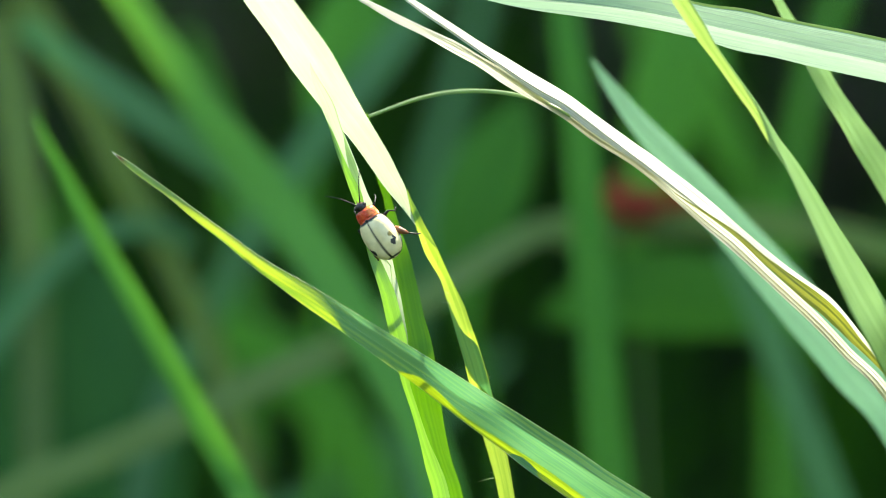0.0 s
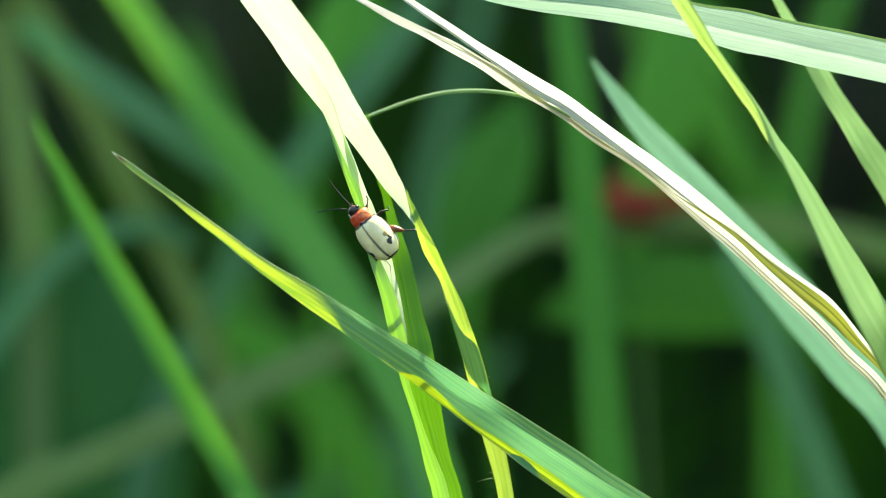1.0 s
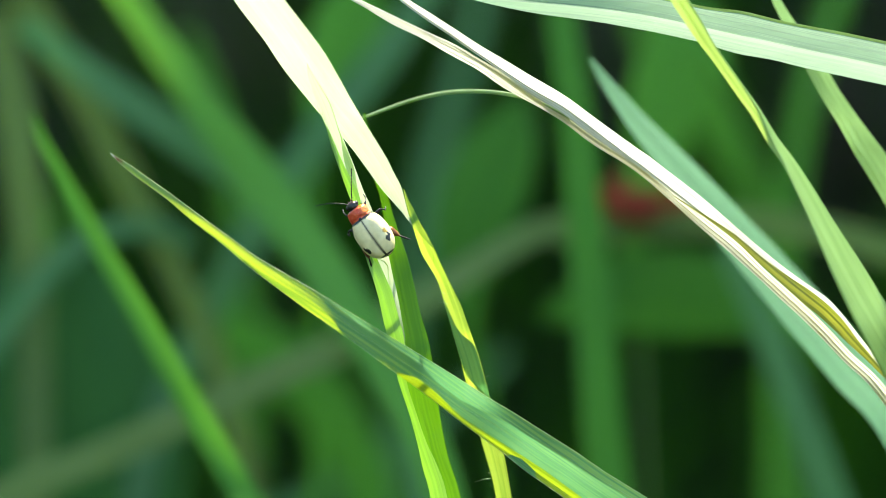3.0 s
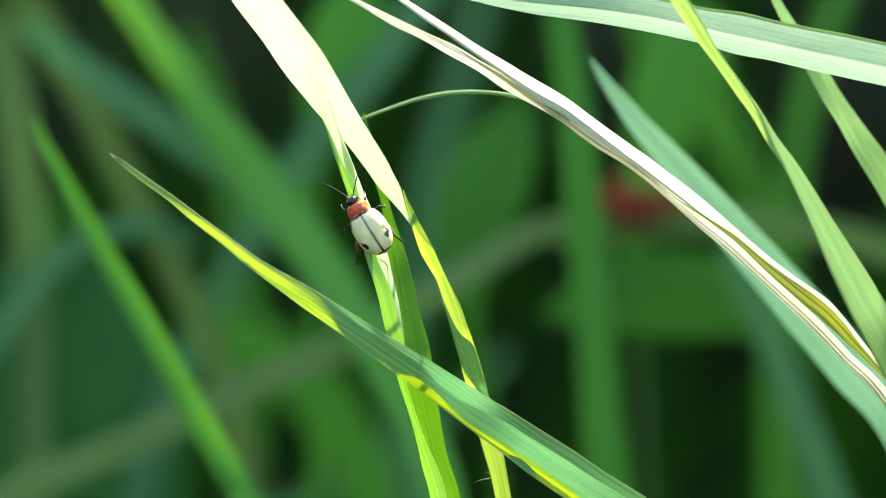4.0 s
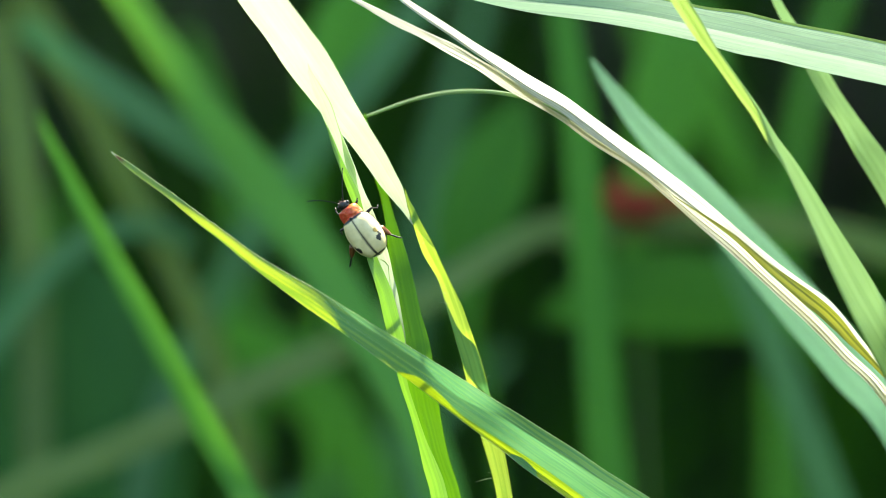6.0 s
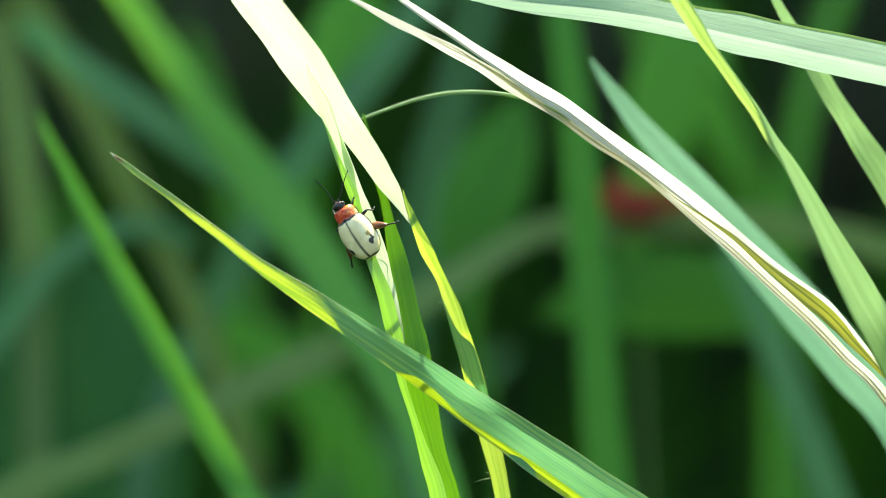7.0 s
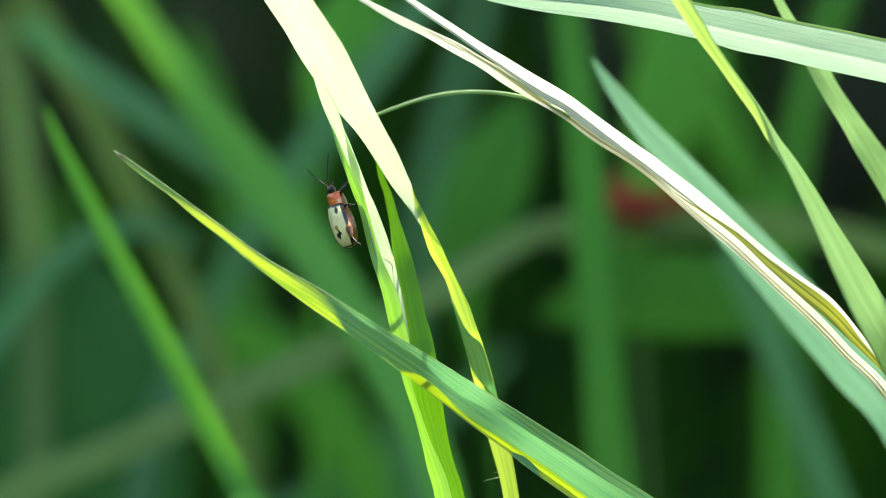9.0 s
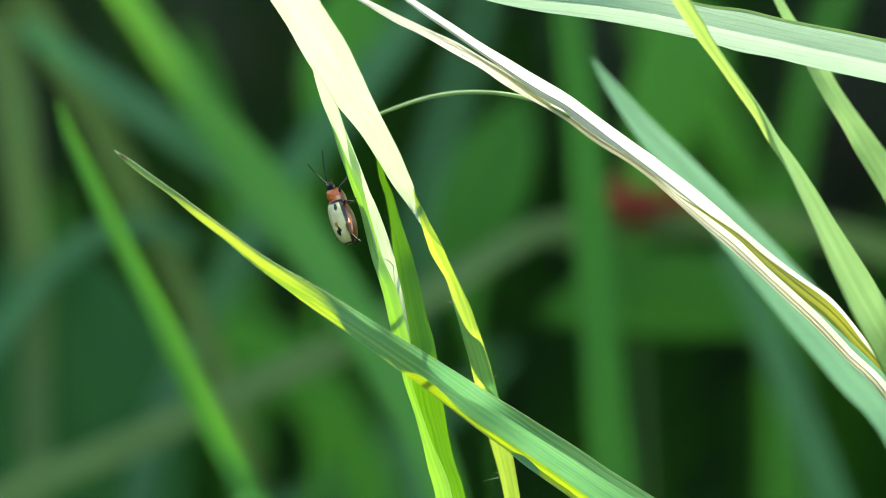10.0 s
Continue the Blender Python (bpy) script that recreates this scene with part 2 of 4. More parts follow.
def bristles(line, long):
    """Saw-like bristles that point along the blade's edge."""
    bm = bmesh.new()
    layer = bm.loops.layers.uv.new("uv")
    r = random.Random(3)
    middle = line[len(line) // 2]
    for a, c in zip(line, line[1:]):
        n = max(1, int((c - a).length / 0.00022))
        if (a - line[0]).length > 0.065:
            break
        way = (a - c).normalized()
        out = way.cross(VIEW).normalized()
        if out.z > 0:
            out = -out
        for k in range(n):
            if r.random() < 0.35:
                continue
            root = a.lerp(c, (k + r.random()) / n)
            size = long * r.uniform(0.5, 1.2) / 1000
            tip = root + (way * 0.8 + out * r.uniform(0.3, 0.9)).normalized() * size
            wide = way.cross(out) * size * 0.14
            f = bm.faces.new([bm.verts.new(q) for q in (root - wide, root + wide + way * size * 0.2, tip)])
            for loop in f.loops:
                loop[layer].uv = (0.5, k)
    return bm


def grass_blade(points, material, label, fold=0.0, ridge=True, bow=0.1, ragged=0.02, rim=0.0, teeth=0.0, fibres=(5,), vein=0.05, name="grass_blade", group="", category="grass"):
    """A blade rooted at its last control row."""
    root = at(*points[-1][:3])
    ob = new(name)
    ob.location = root
    seed = abs(points[0][0]) % 13
    sheet, edges = lamina(points, root, fold, ridge, bow, ragged, seed=seed)
    part("lamina", sheet, material, ob)
    if rim:
        for line in (edges[0], edges[-1]):
            if teeth:
                part("bristles", bristles(line, teeth), PALE, ob, "tiny pale bristles along the leaf edge")
            part("margin", cord(line, [rim / 1000] * len(line), sides=5), PALE, ob, "pale thickened leaf margin")
    for k in fibres:
        line = edges[k]
        part("midrib", cord(line, [vein / 1000] * len(line), sides=5), material, ob, "raised midrib along the blade")
    return tagged(ob, label, category, group)

# sharp blades round the beetle
# control rows: path (u, v, w, seen width), creases across (place along the blade, 0 to 1), and each facet's turn (degrees)
SLANT_PATH = [(-32.12, 9.45, -7.4, 0.04), (-31.46, 8.93, -7.42, 0.26), (-30.63, 8.3, -7.44, 0.48), (-29.26, 7.26, -7.47, 0.58), (-26.52, 5.31, -7.54, 0.61), (-23.77, 3.12, -7.6, 0.87), (-21.02, 1.09, -7.9, 0.95), (-18.26, -1.09, -8.25, 1.23), (-15.51, -2.92, -8.6, 1.6), (-12.77, -4.69, -8.85, 2.01), (-10.04, -6.47, -8.9, 2.15), (-7.32, -8.27, -8.6, 2.32), (-4.6, -10.12, -7.9, 2.64), (-1.87, -11.97, -6.9, 2.81), (0.88, -13.93, -5.9, 3.16), (3.64, -15.89, -5.1, 3.47), (6.41, -17.74, -4.5, 3.75), (9.18, -19.7, -4.15, 4.11), (11.96, -21.57, -3.8, 4.25), (14.74, -23.53, -3.58, 4.38), (20.31, -27.16, -3.15, 4.53), (28.69, -33.16, -2.5, 4.75), (62, -80, 2, 5), (85, -305.45, 20, 4.5)]
SLANT_SEAMS = [(-32.12, 0.6, 0.94), (-26.52, 0.6, 0.94), (-25.14, 0.62, 0.94), (-23.22, 0.64, 0.95), (-15.51, 0.64, 0.95), (-12.77, 0.52, 0.94), (-10.59, 0.36, 0.9), (-9.39, 0.1, 0.84), (-8.41, 0.03, 0.75), (-5.14, 0.03, 0.75), (-2.69, 0.05, 0.74), (-0.49, 0.08, 0.55), (1.71, 0.08, 0.5), (3.64, 0.16, 0.6), (5.3, 0.17, 0.7), (8.63, 0.24, 0.72), (12.52, 0.24, 0.74), (16.41, 0.22, 0.78), (20.31, 0.2, 0.8), (28.69, 0.2, 0.8)]
SLANT_TURNS = [(-32.12, 9, 10, 11), (-26.52, 8, 9, 11), (-25.14, 2, 4, 11), (-23.22, -14, -11, 10), (-15.51, -16, -12, 12), (-12.77, -16, -4, 15), (-10.59, -16, 7, 24), (-9.39, -14, 11, 30), (-8.41, -8, 12, 30), (-5.14, 8, 13, 22), (-2.69, 10, 16, 28), (-0.49, 12, 26, 46), (1.71, 13, 30, 46), (3.64, 14, 24, 36), (5.3, 14, 26, 16), (8.63, 18, 42, 14), (12.52, 18, 41, 16), (16.41, 18, 32, 18), (20.31, 16, 24, 20), (28.69, 12, 16, 16)]
PERCH_SIDE_PATH = [(-12.01, 14.08, -3.56, 0.04), (-11.66, 13.36, -3.6, 0.15), (-11.3, 12.41, -3.66, 0.14), (-10.96, 11.58, -3.7, 0.22), (-10.53, 10.36, -3.76, 0.4), (-9.58, 7.92, -3.77, 0.61), (-8.44, 5.32, -3.78, 0.99), (-8.15, 4.43, -3.78, 0.83), (-6.8, -0.72, -3.19, 1), (-6, -2.77, -3.51, 1.23), (-5.36, -4.6, -3.48, 1.42), (-4.82, -6.88, -3.29, 1.52), (-4.26, -9.1, -3.1, 1.5), (-3.75, -12.77, -2.84, 0.81), (-2.7, -16.17, -2.59, 0.69), (-1.72, -19.35, -2.37, 0.95), (-1.03, -21.42, -2.22, 1.43), (-0.13, -24.5, -2, 1.63), (4, -80, 0.4, 3.4), (9, -308.85, 3.4, 4)]
PERCH_SIDE_SEAMS = [(14.08, 0.6), (5.32, 0.6), (-0.72, 0.35), (-9.1, 0.35), (-12.77, 0.45), (-16.17, 0.5), (-24.5, 0.5)]
PERCH_SIDE_TURNS = [(14.08, -14, -16), (7.92, -14, -4), (5.32, -14, 0), (-0.72, -12, -4), (-9.1, -12, -4), (-12.77, -16, -10), (-16.17, -18, -10), (-24.5, -16, -8)]
SLANT_EDGE_PATH = [(-4.37, -11.77, -8.7, 0.1), (-3.61, -12.2, -8.4, 0.42), (-2.68, -12.63, -8.1, 0.75), (-1.31, -13.61, -7.6, 0.74), (0.05, -14.76, -7.1, 0.59), (0.88, -15.5, -6.8, 0.44), (2.25, -16.63, -6.4, 0.39), (3.63, -17.64, -6, 0.5), (5.29, -18.77, -5.7, 0.61), (6.39, -19.54, -5.4, 0.68), (9.16, -21.48, -5.2, 1.04), (11.91, -23.44, -5.2, 0.98), (14.68, -25.47, -5, 0.95), (20.22, -29.29, -4.6, 0.82), (26.35, -33.6, -4, 0.54)]
SLANT_EDGE_SEAMS = [(-4.37, 0.4), (3.08, 0.4), (4.74, 0.3), (9.16, 0.4), (26.35, 0.4)]
SLANT_EDGE_TURNS = [(-4.37, -2, -6), (0.33, 0, -4), (1.43, 8, 8), (3.08, 8, 8), (4.74, 10, -4), (9.16, 11, -6), (26.35, 11, -6)]
PERCH_PATH = [(-13.06, 18.28, -2.6, 0.05), (-12.78, 17.28, -2.65, 0.41), (-12.03, 15.61, -2.74, 0.96), (-11.35, 14.11, -2.81, 1.26), (-10.71, 12.44, -2.9, 1.12), (-10.39, 11.6, -2.94, 1.05), (-9.91, 10.38, -3, 1.09), (-8.93, 7.94, -3, 1.11), (-7.84, 5.33, -3, 0.9), (-7.5, 4.44, -3, 1.07), (-5.88, -0.72, -2.2, 1.56), (-5.24, -2.78, -2.03, 1.19), (-4.69, -4.62, -1.88, 1), (-4.22, -6.91, -1.69, 0.85), (-4.01, -9.14, -1.5, 1.11), (-3.85, -12.22, -1.2, 0.33)]
PERCH_SEAMS = [(18.28, 0.93, 0.97), (12.44, 0.92, 0.97), (11.16, 0.88, 0.97), (10.38, 0.71, 0.96), (8.94, 0.37, 0.96), (7.72, 0.22, 0.93), (5.88, 0.02, 0.48), (4.44, 0.14, 0.26), (-0.72, 0.26, 0.28), (-1.61, 0.8, 0.86), (-3.56, 0.49, 0.54), (-6.07, 0.58, 0.64), (-8.86, 0.86, 0.96)]
PERCH_TURNS = [(18.28, 57, 40, 57), (12.44, 57, 34, 57), (11.16, 57, 32, 57), (10.38, 57, 31, 57), (8.94, 57, 30, 57), (7.72, 57, 30, 57), (5.88, 50, 40, 57), (4.44, 50, 50, 57), (-0.72, 52, 57, 57), (-1.61, 57, 20, 52), (-3.56, 52, 40, 50), (-6.07, 50, 40, 46), (-8.86, 40, 30, 30)]
NEAR_PATH = [(-7.62, 13.65, 4, 0.17), (-7.08, 11.38, 3.84, 0.44), (-6.62, 8.83, 3.66, 0.56), (-6.31, 7.07, 3.54, 0.6), (-5.75, 5.65, 3.44, 0.73), (-5.31, 3.96, 3.32, 0.88), (-5, 2.6, 3.22, 1.05), (-4.26, -0.73, 2.96, 1.82), (-3.66, -3.61, 2.45, 2.1), (-3.03, -6.7, 1.9, 2.23), (-2.52, -9, 1.49, 2.57), (-2.22, -11.18, 1.1, 2.84), (-1.6, -15.44, 1, 2.81), (-0.86, -18.42, 1, 2.26), (-0.42, -20.16, 1, 2.1), (0.08, -21.62, 1, 1.87), (1.07, -24.71, 1, 1.82), (6, -80, 3, 3), (12, -308, 8, 3.5)]
NEAR_SEAMS = [(13.65, 0.88), (-5.58, 0.9), (-8.94, 0.84), (-11.18, 0.82), (-17.91, 0.92), (-21.62, 0.84), (-24.71, 0.64)]
NEAR_TURNS = [(13.65, 3, -2), (-5.58, 3, -3), (-11.18, 3, -3), (-17.91, 3, -2), (-21.62, 3, -2), (-24.71, 3, 0)]
BENT_TOP_PATH = [(-19.06, 27.16, 3, 4.02), (-17.46, 24.88, 2.6, 4.07), (-15.35, 22.03, 2.2, 4.08), (-13.39, 19.19, 1.7, 4.29), (-11.52, 16.35, 1.2, 3.84), (-10.13, 14.25, 0.8, 3.34), (-8.23, 11.72, 0.4, 2.59), (-6.14, 8.57, 0.3, 2.22), (-5.3, 7.12, 0.35, 1.97), (-4.46, 5.77, 0.4, 1.62), (-3.53, 3.92, 0.4, 0.65), (-2.74, 2.41, 0.4, 0.06)]
BENT_FOOT_PATH = [(-3.55, 5.94, 0.4, 0.08), (-3.24, 4.82, 0.4, 0.29), (-2.87, 3.92, 0.4, 0.55), (-2.3, 2.41, 0.4, 0.83), (-1.64, 0.9, 0.82, 1.16), (-1.18, -0.17, 1.12, 1.32), (-0.53, -1.46, 1.48, 1.15), (0.17, -2.81, 1.86, 1.03), (0.96, -4.79, 2, 1.36), (1.42, -6.03, 2, 1.57), (1.94, -7.66, 2, 1.66), (2.45, -9.24, 2, 1.77), (2.97, -10.87, 2, 1.87), (3.59, -13.18, 2, 1.93), (3.99, -14.75, 1.99, 1.94), (4.95, -18.46, 1.77, 1.96), (5.47, -20.48, 1.65, 1.84), (6.35, -24.73, 1.4, 1.54), (13, -80, 2, 3), (20, -307.15, 12, 3.5)]
BENT_FOOT_SEAMS = [(5.94, 0.02, 0.98), (3.92, 0.03, 0.98), (2.41, 0.1, 0.98), (0.9, 0.65, 0.98), (-0.17, 0.97, 0.98), (-2.81, 0.01, 0.03), (-4.79, 0.01, 0.06), (-5.86, 0.01, 0.14), (-7.66, 0.01, 0.3), (-8.56, 0.01, 0.5), (-9.24, 0.01, 0.8), (-9.85, 0.01, 0.97), (-11.21, 0.03, 0.98), (-12.61, 0.2, 0.98), (-13.46, 0.42, 0.98), (-14.58, 0.8, 0.98), (-15.71, 0.97, 0.98), (-24.73, 0.97, 0.98)]
BENT_FOOT_TURNS = [(5.94, -14, 4, -12), (3.92, -14, 4, -12), (2.41, -16, 3, -12), (0.9, -16, 4, -12), (-0.17, -12, 30, -12), (-2.81, -12, 24, -12), (-14.58, -12, 24, -12), (-15.71, -12, 10, -12), (-24.73, -12, 10, -12)]
STRAW_PATH = [(-10.26, 25.78, -1.5, 0.44), (-7.41, 24.28, -1.5, 0.54), (-4.68, 22.83, -1.5, 0.84), (-1.84, 21.44, -1.5, 0.85), (1.06, 19.96, -1.5, 1.18), (3.62, 18.51, -1.5, 1.05), (6.47, 16.73, -1.5, 1.32), (9.25, 14.94, -1.57, 0.94), (12.09, 13.12, -1.65, 0.69), (14.88, 11.03, -1.73, 0.74), (18.6, 8.66, -1.81, 0.6), (20.33, 7.38, -1.82, 0.65), (23.23, 4.98, -1.84, 0.9), (25.95, 2.73, -1.86, 1.12), (28.74, 0.45, -1.89, 1.26), (31.63, -2.26, -1.91, 1.1), (34.36, -4.76, -1.93, 1.19), (37.08, -7.29, -1.95, 1.18), (39.98, -10.36, -1.97, 1.16), (43.7, -14.17, -2, 1.21), (85, -90, 5, 4), (120, -303.32, 30, 4)]
STRAW_SEAMS = [(-10.26, 0.45), (1.06, 0.55), (3.62, 0.6), (6.47, 0.5), (9.25, 0.4), (14.88, 0.5), (43.7, 0.5)]
STRAW_TURNS = [(-10.26, 30, 36), (1.06, 34, 24), (3.62, 36, 18), (6.47, 38, 14), (9.25, 32, 12), (14.88, 28, 9), (20.33, 32, 12), (23.23, 30, 40), (28.74, 28, 46), (34.36, 28, 46), (43.7, 27, 46)]
STRAW_CURL_PATH = [(22.74, 5.44, -4.2, 0.07), (25.78, 3.46, -4.2, 0.23), (28.54, 1.55, -4.2, 0.43), (31.42, -1, -4.2, 0.67), (33.63, -2.79, -4.2, 1), (35.89, -4.56, -4.3, 1.43), (37.44, -5.81, -4.3, 1.41), (38.78, -7.11, -4.2, 1.33), (40.05, -8.55, -4.2, 1.01), (41.67, -10.26, -4.1, 0.64), (43.45, -12.18, -4, 0.38)]
STRAW_CURL_SEAMS = [(22.74, 0.4), (28.54, 0.5), (31.42, 0.5), (33.63, 0.55), (36.28, 0.5), (37.44, 0.5), (39.61, 0.45), (43.45, 0.5)]
STRAW_CURL_TURNS = [(22.74, 12, 10), (28.54, 11, 10), (31.42, 8, 10), (33.63, 4, 9), (36.28, 6, 0), (37.44, 6, -5), (39.61, 8, -3), (43.45, 11, 6)]
STRAW_UPPER_PATH = [(-5.23, 26, -2.4, 0.66), (-3.56, 24.69, -2.41, 0.63), (-1.83, 23.49, -2.43, 0.79), (1.06, 21.6, -2.45, 0.88), (3.61, 19.87, -2.48, 0.97), (6.45, 18.04, -2.5, 1.25), (9.23, 16.14, -2.6, 1.64), (12.06, 14.45, -2.7, 1.66), (14.83, 12.36, -2.8, 1.67), (18.66, 9.66, -2.9, 1.55), (20.27, 8.55, -2.91, 1.53), (23.15, 6.39, -2.92, 1.41), (25.87, 4.25, -2.93, 1.35), (28.65, 2, -2.94, 1.01), (31.53, -0.61, -2.95, 1.25), (33.75, -2.5, -2.96, 1.45), (36.03, -4.33, -2.97, 1.84), (37.58, -5.5, -2.98, 1.93), (38.92, -6.83, -2.98, 1.76), (40.19, -8.24, -2.99, 1.46), (41.8, -9.99, -2.99, 1.06), (43.58, -11.88, -3, 0.76), (84, -85, 4, 3), (118, -303.75, 28, 4)]
STRAW_UPPER_SEAMS = [(-5.23, 0.3), (3.61, 0.2), (6.45, 0.2), (9.23, 0.32), (14.83, 0.4), (18.66, 0.25), (23.15, 0.12), (43.58, 0.12)]
STRAW_UPPER_TURNS = [(-5.23, 20, 34), (3.61, 8, 42), (6.45, 4, 45), (9.23, 4, 46), (14.83, 4, 46), (18.66, 3, 45), (23.15, 20, 45), (25.87, 20, 45), (28.65, 20, 37), (31.53, 20, 37), (33.75, 20, 46), (41.8, 20, 46), (43.58, 20, 45)]
OVER_PATH = [(0.89, 25.7, -3, 0.88), (4.77, 25.27, -3.17, 1.93), (9.2, 24.73, -3.38, 2.76), (14.97, 24.17, -3.5, 3.3), (20.29, 23.39, -3.5, 3.6), (25.61, 22.28, -3.5, 3.69), (29.16, 21.51, -3.5, 4.34), (33.04, 20.7, -3.5, 4.17), (36.92, 19.84, -3.5, 4.34), (40.13, 19.18, -3.5, 4.45), (43.4, 18.46, -3.5, 4.42), (50.77, 16.63, -3.5, 4.41), (75, 6, -2, 4.8), (110, -60, 2, 5), (150, -307.57, 10, 5)]
OVER_SEAMS = [(0.89, 0.4, 0.94), (14.97, 0.42, 0.94), (20.29, 0.44, 0.94), (25.61, 0.44, 0.93), (50.77, 0.44, 0.94)]
OVER_TURNS = [(0.89, 34, 16, 4), (14.97, 36, 16, 4), (20.29, 36, 22, 4), (25.61, 36, 25, 3), (50.77, 36, 25, 3)]
THIN_PATH = [(21.83, 25.54, -11, 1.53), (22.8, 23.92, -11, 1.52), (24.54, 21.2, -11, 1.42), (25.3, 19.96, -11, 1.22), (26.6, 18.11, -11, 1.02), (28.63, 15.24, -11, 1.06), (30.18, 13.07, -11, 1.04), (31.83, 10.36, -11, 1.18), (33.27, 8.35, -11, 1.33), (35.06, 5.21, -11, 1.85), (36.69, 2.12, -11, 2.35), (38.37, -1.03, -11, 3.1), (40.05, -4.12, -11, 3.56), (41.81, -7.27, -11, 3.87), (44.08, -10.86, -9, 4.21), (50.13, -21.41, -6, 4.35), (62, -80, 2, 4), (90, -306.51, 15, 4)]
THIN_SEAMS = [(25.54, 0.96), (15.78, 0.95), (13.61, 0.86), (11.44, 0.6), (9.27, 0.25), (7.65, 0.05), (5.21, 0.03), (2.12, 0.04), (-21.41, 0.04)]
THIN_TURNS = [(25.54, -8, 37), (7.65, -8, 37), (5.21, -10, 37), (2.12, -10, 38), (-10.86, -10, 38), (-21.41, -10, 36)]
EDGE_BLADE_PATH = [(32.99, 26.97, 8, 0.8), (33.62, 25.83, 8, 0.9), (34.94, 23.42, 8, 1.19), (37.86, 18.56, 8, 2.08), (39.23, 16.09, 8, 2.06), (40.92, 13.46, 8, 2.26), (42.72, 10.65, 8, 2.68), (44.84, 7.5, 8, 3.01), (46.85, 4.07, 8, 3.26), (75, -60, 8, 4), (95, -304.38, 25, 4)]
EDGE_BLADE_SEAMS = [(26.97, 0.5), (23.42, 0.5), (18.56, 0.45), (16.67, 0.5), (14.37, 0.6), (12.94, 0.5), (11.23, 0.45), (9.51, 0.5), (4.07, 0.5)]
EDGE_BLADE_TURNS = [(26.97, 41, 33), (23.42, 47, 43), (18.56, 29, 37), (16.67, 28, 32), (14.37, 35, 29), (12.94, 43, 35), (11.23, 41, 27), (9.51, 27, 25), (7.5, 29, 33), (4.07, 35, 31)]


def table(rows, key):
    """Values at a place along a blade, from sparse rows."""
    rows = sorted(rows)
    return [float(np.interp(key, [r[0] for r in rows], [r[j] for r in rows])) for j in range(1, len(rows[0]))]


def pleated(path, seams, turns, origin, upright, ragged=0.02, seed=0, bow=0.04):
    """A blade creased lengthwise into facets, as one sheet; also the lines along it, edge to edge, and the lines of its creases."""
    bm = bmesh.new()
    layer = bm.loops.layers.uv.new("uv")
    rows = spline(path)
    centres = [at(*r[:3]) for r in rows]
    rings, length, lengths, kinds = [], 0.0, [], []
    count = len(turns[0]) - 1
    for i, r in enumerate(rows):
        t = (centres[min(i + 1, len(rows) - 1)] - centres[max(i - 1, 0)]).normalized()
        n0 = (-VIEW + t * VIEW.dot(t)).normalized()
        s0 = n0.cross(t)
        if i:
            length += (centres[i] - centres[i - 1]).length * 1000
        lengths.append(length)
        place = r[1] if upright else r[0]
        cuts = [0.0] + (table(seams, place) if seams else []) + [1.0]
        angles = table(turns, place)
        width = max(r[3], 0.02) / 1000
        xs, hs, kinds = [0.0], [0.0], []
        for j in range(count):
            wide = max(cuts[j + 1] - cuts[j], 0.001)
            for a, c in zip((0, 0.05, 0.2, 0.4, 0.6, 0.8, 0.95), (0.05, 0.2, 0.4, 0.6, 0.8, 0.95, 1)):
                xs.append(xs[-1] + wide * (c - a))
                hs.append(hs[-1] - math.tan(radians(angles[j])) * wide * (c - a) * width)
                kinds.append(j)
        mid = float(np.interp(0.5, xs, hs))
        ring = []
        for x, h in zip(xs, hs):
            x = 2 * x / xs[-1] - 1
            rough = 1 + ragged * noise.noise(Vector((length * 0.35, (1 if x > 0 else -1) * 7.0 + seed, seed * 1.7)))
            ring.append(bm.verts.new(centres[i] + s0 * (x * width / 2 * rough) + n0 * (h - mid + bow * width / 2 * (1 - x * x)) - origin))
        rings.append((ring, xs))
    for i in range(len(rings) - 1):
        for k in range(len(kinds)):
            f = bm.faces.new((rings[i][0][k], rings[i][0][k + 1], rings[i + 1][0][k + 1], rings[i + 1][0][k]))
            f.material_index = kinds[k]
            for loop, (kk, ii) in zip(f.loops, ((k, i), (k + 1, i), (k + 1, i + 1), (k, i + 1))):
                loop[layer].uv = ((rings[ii][1][kk] - 0.5) * max(rows[ii][3], 0.4), lengths[ii])
    lines = [[ring[k].co.copy() for ring, xs in rings] for k in range(len(kinds) + 1)]
    return bm, lines


def pleated_blade(path, seams, turns, materials, label, upright=True, ragged=0.02, bow=0.04, rims=(), rim=0.03, teeth=0.0, fibres=(), vein=0.02, fibre_material=None):
    """A creased blade rooted at its last control row; rims: which edges (0 or -1) are thickened."""
    root = at(*path[-1][:3])
    ob = new("grass_blade")
    ob.location = root
    sheet, lines = pleated(path, seams, turns, root, upright, ragged, abs(path[0][0]) % 13, bow)
    lamina_part = part("lamina", sheet, materials[0], ob)
    for m in materials[1:]:
        lamina_part.data.materials.append(m)
    for k in rims:
        if teeth:
            part("bristles", bristles(lines[k], teeth), RIM, ob, "tiny pale bristles along the leaf edge")
        part("margin", cord(lines[k], [rim / 1000] * len(lines[k]), sides=5), RIM, ob, "pale thickened leaf margin")
    for k in fibres:
        part("vein", cord(lines[k], [vein / 1000] * len(lines[k]), sides=5), fibre_material or materials[0], ob, "raised vein along the blade")
    return tagged(ob, label, "grass")


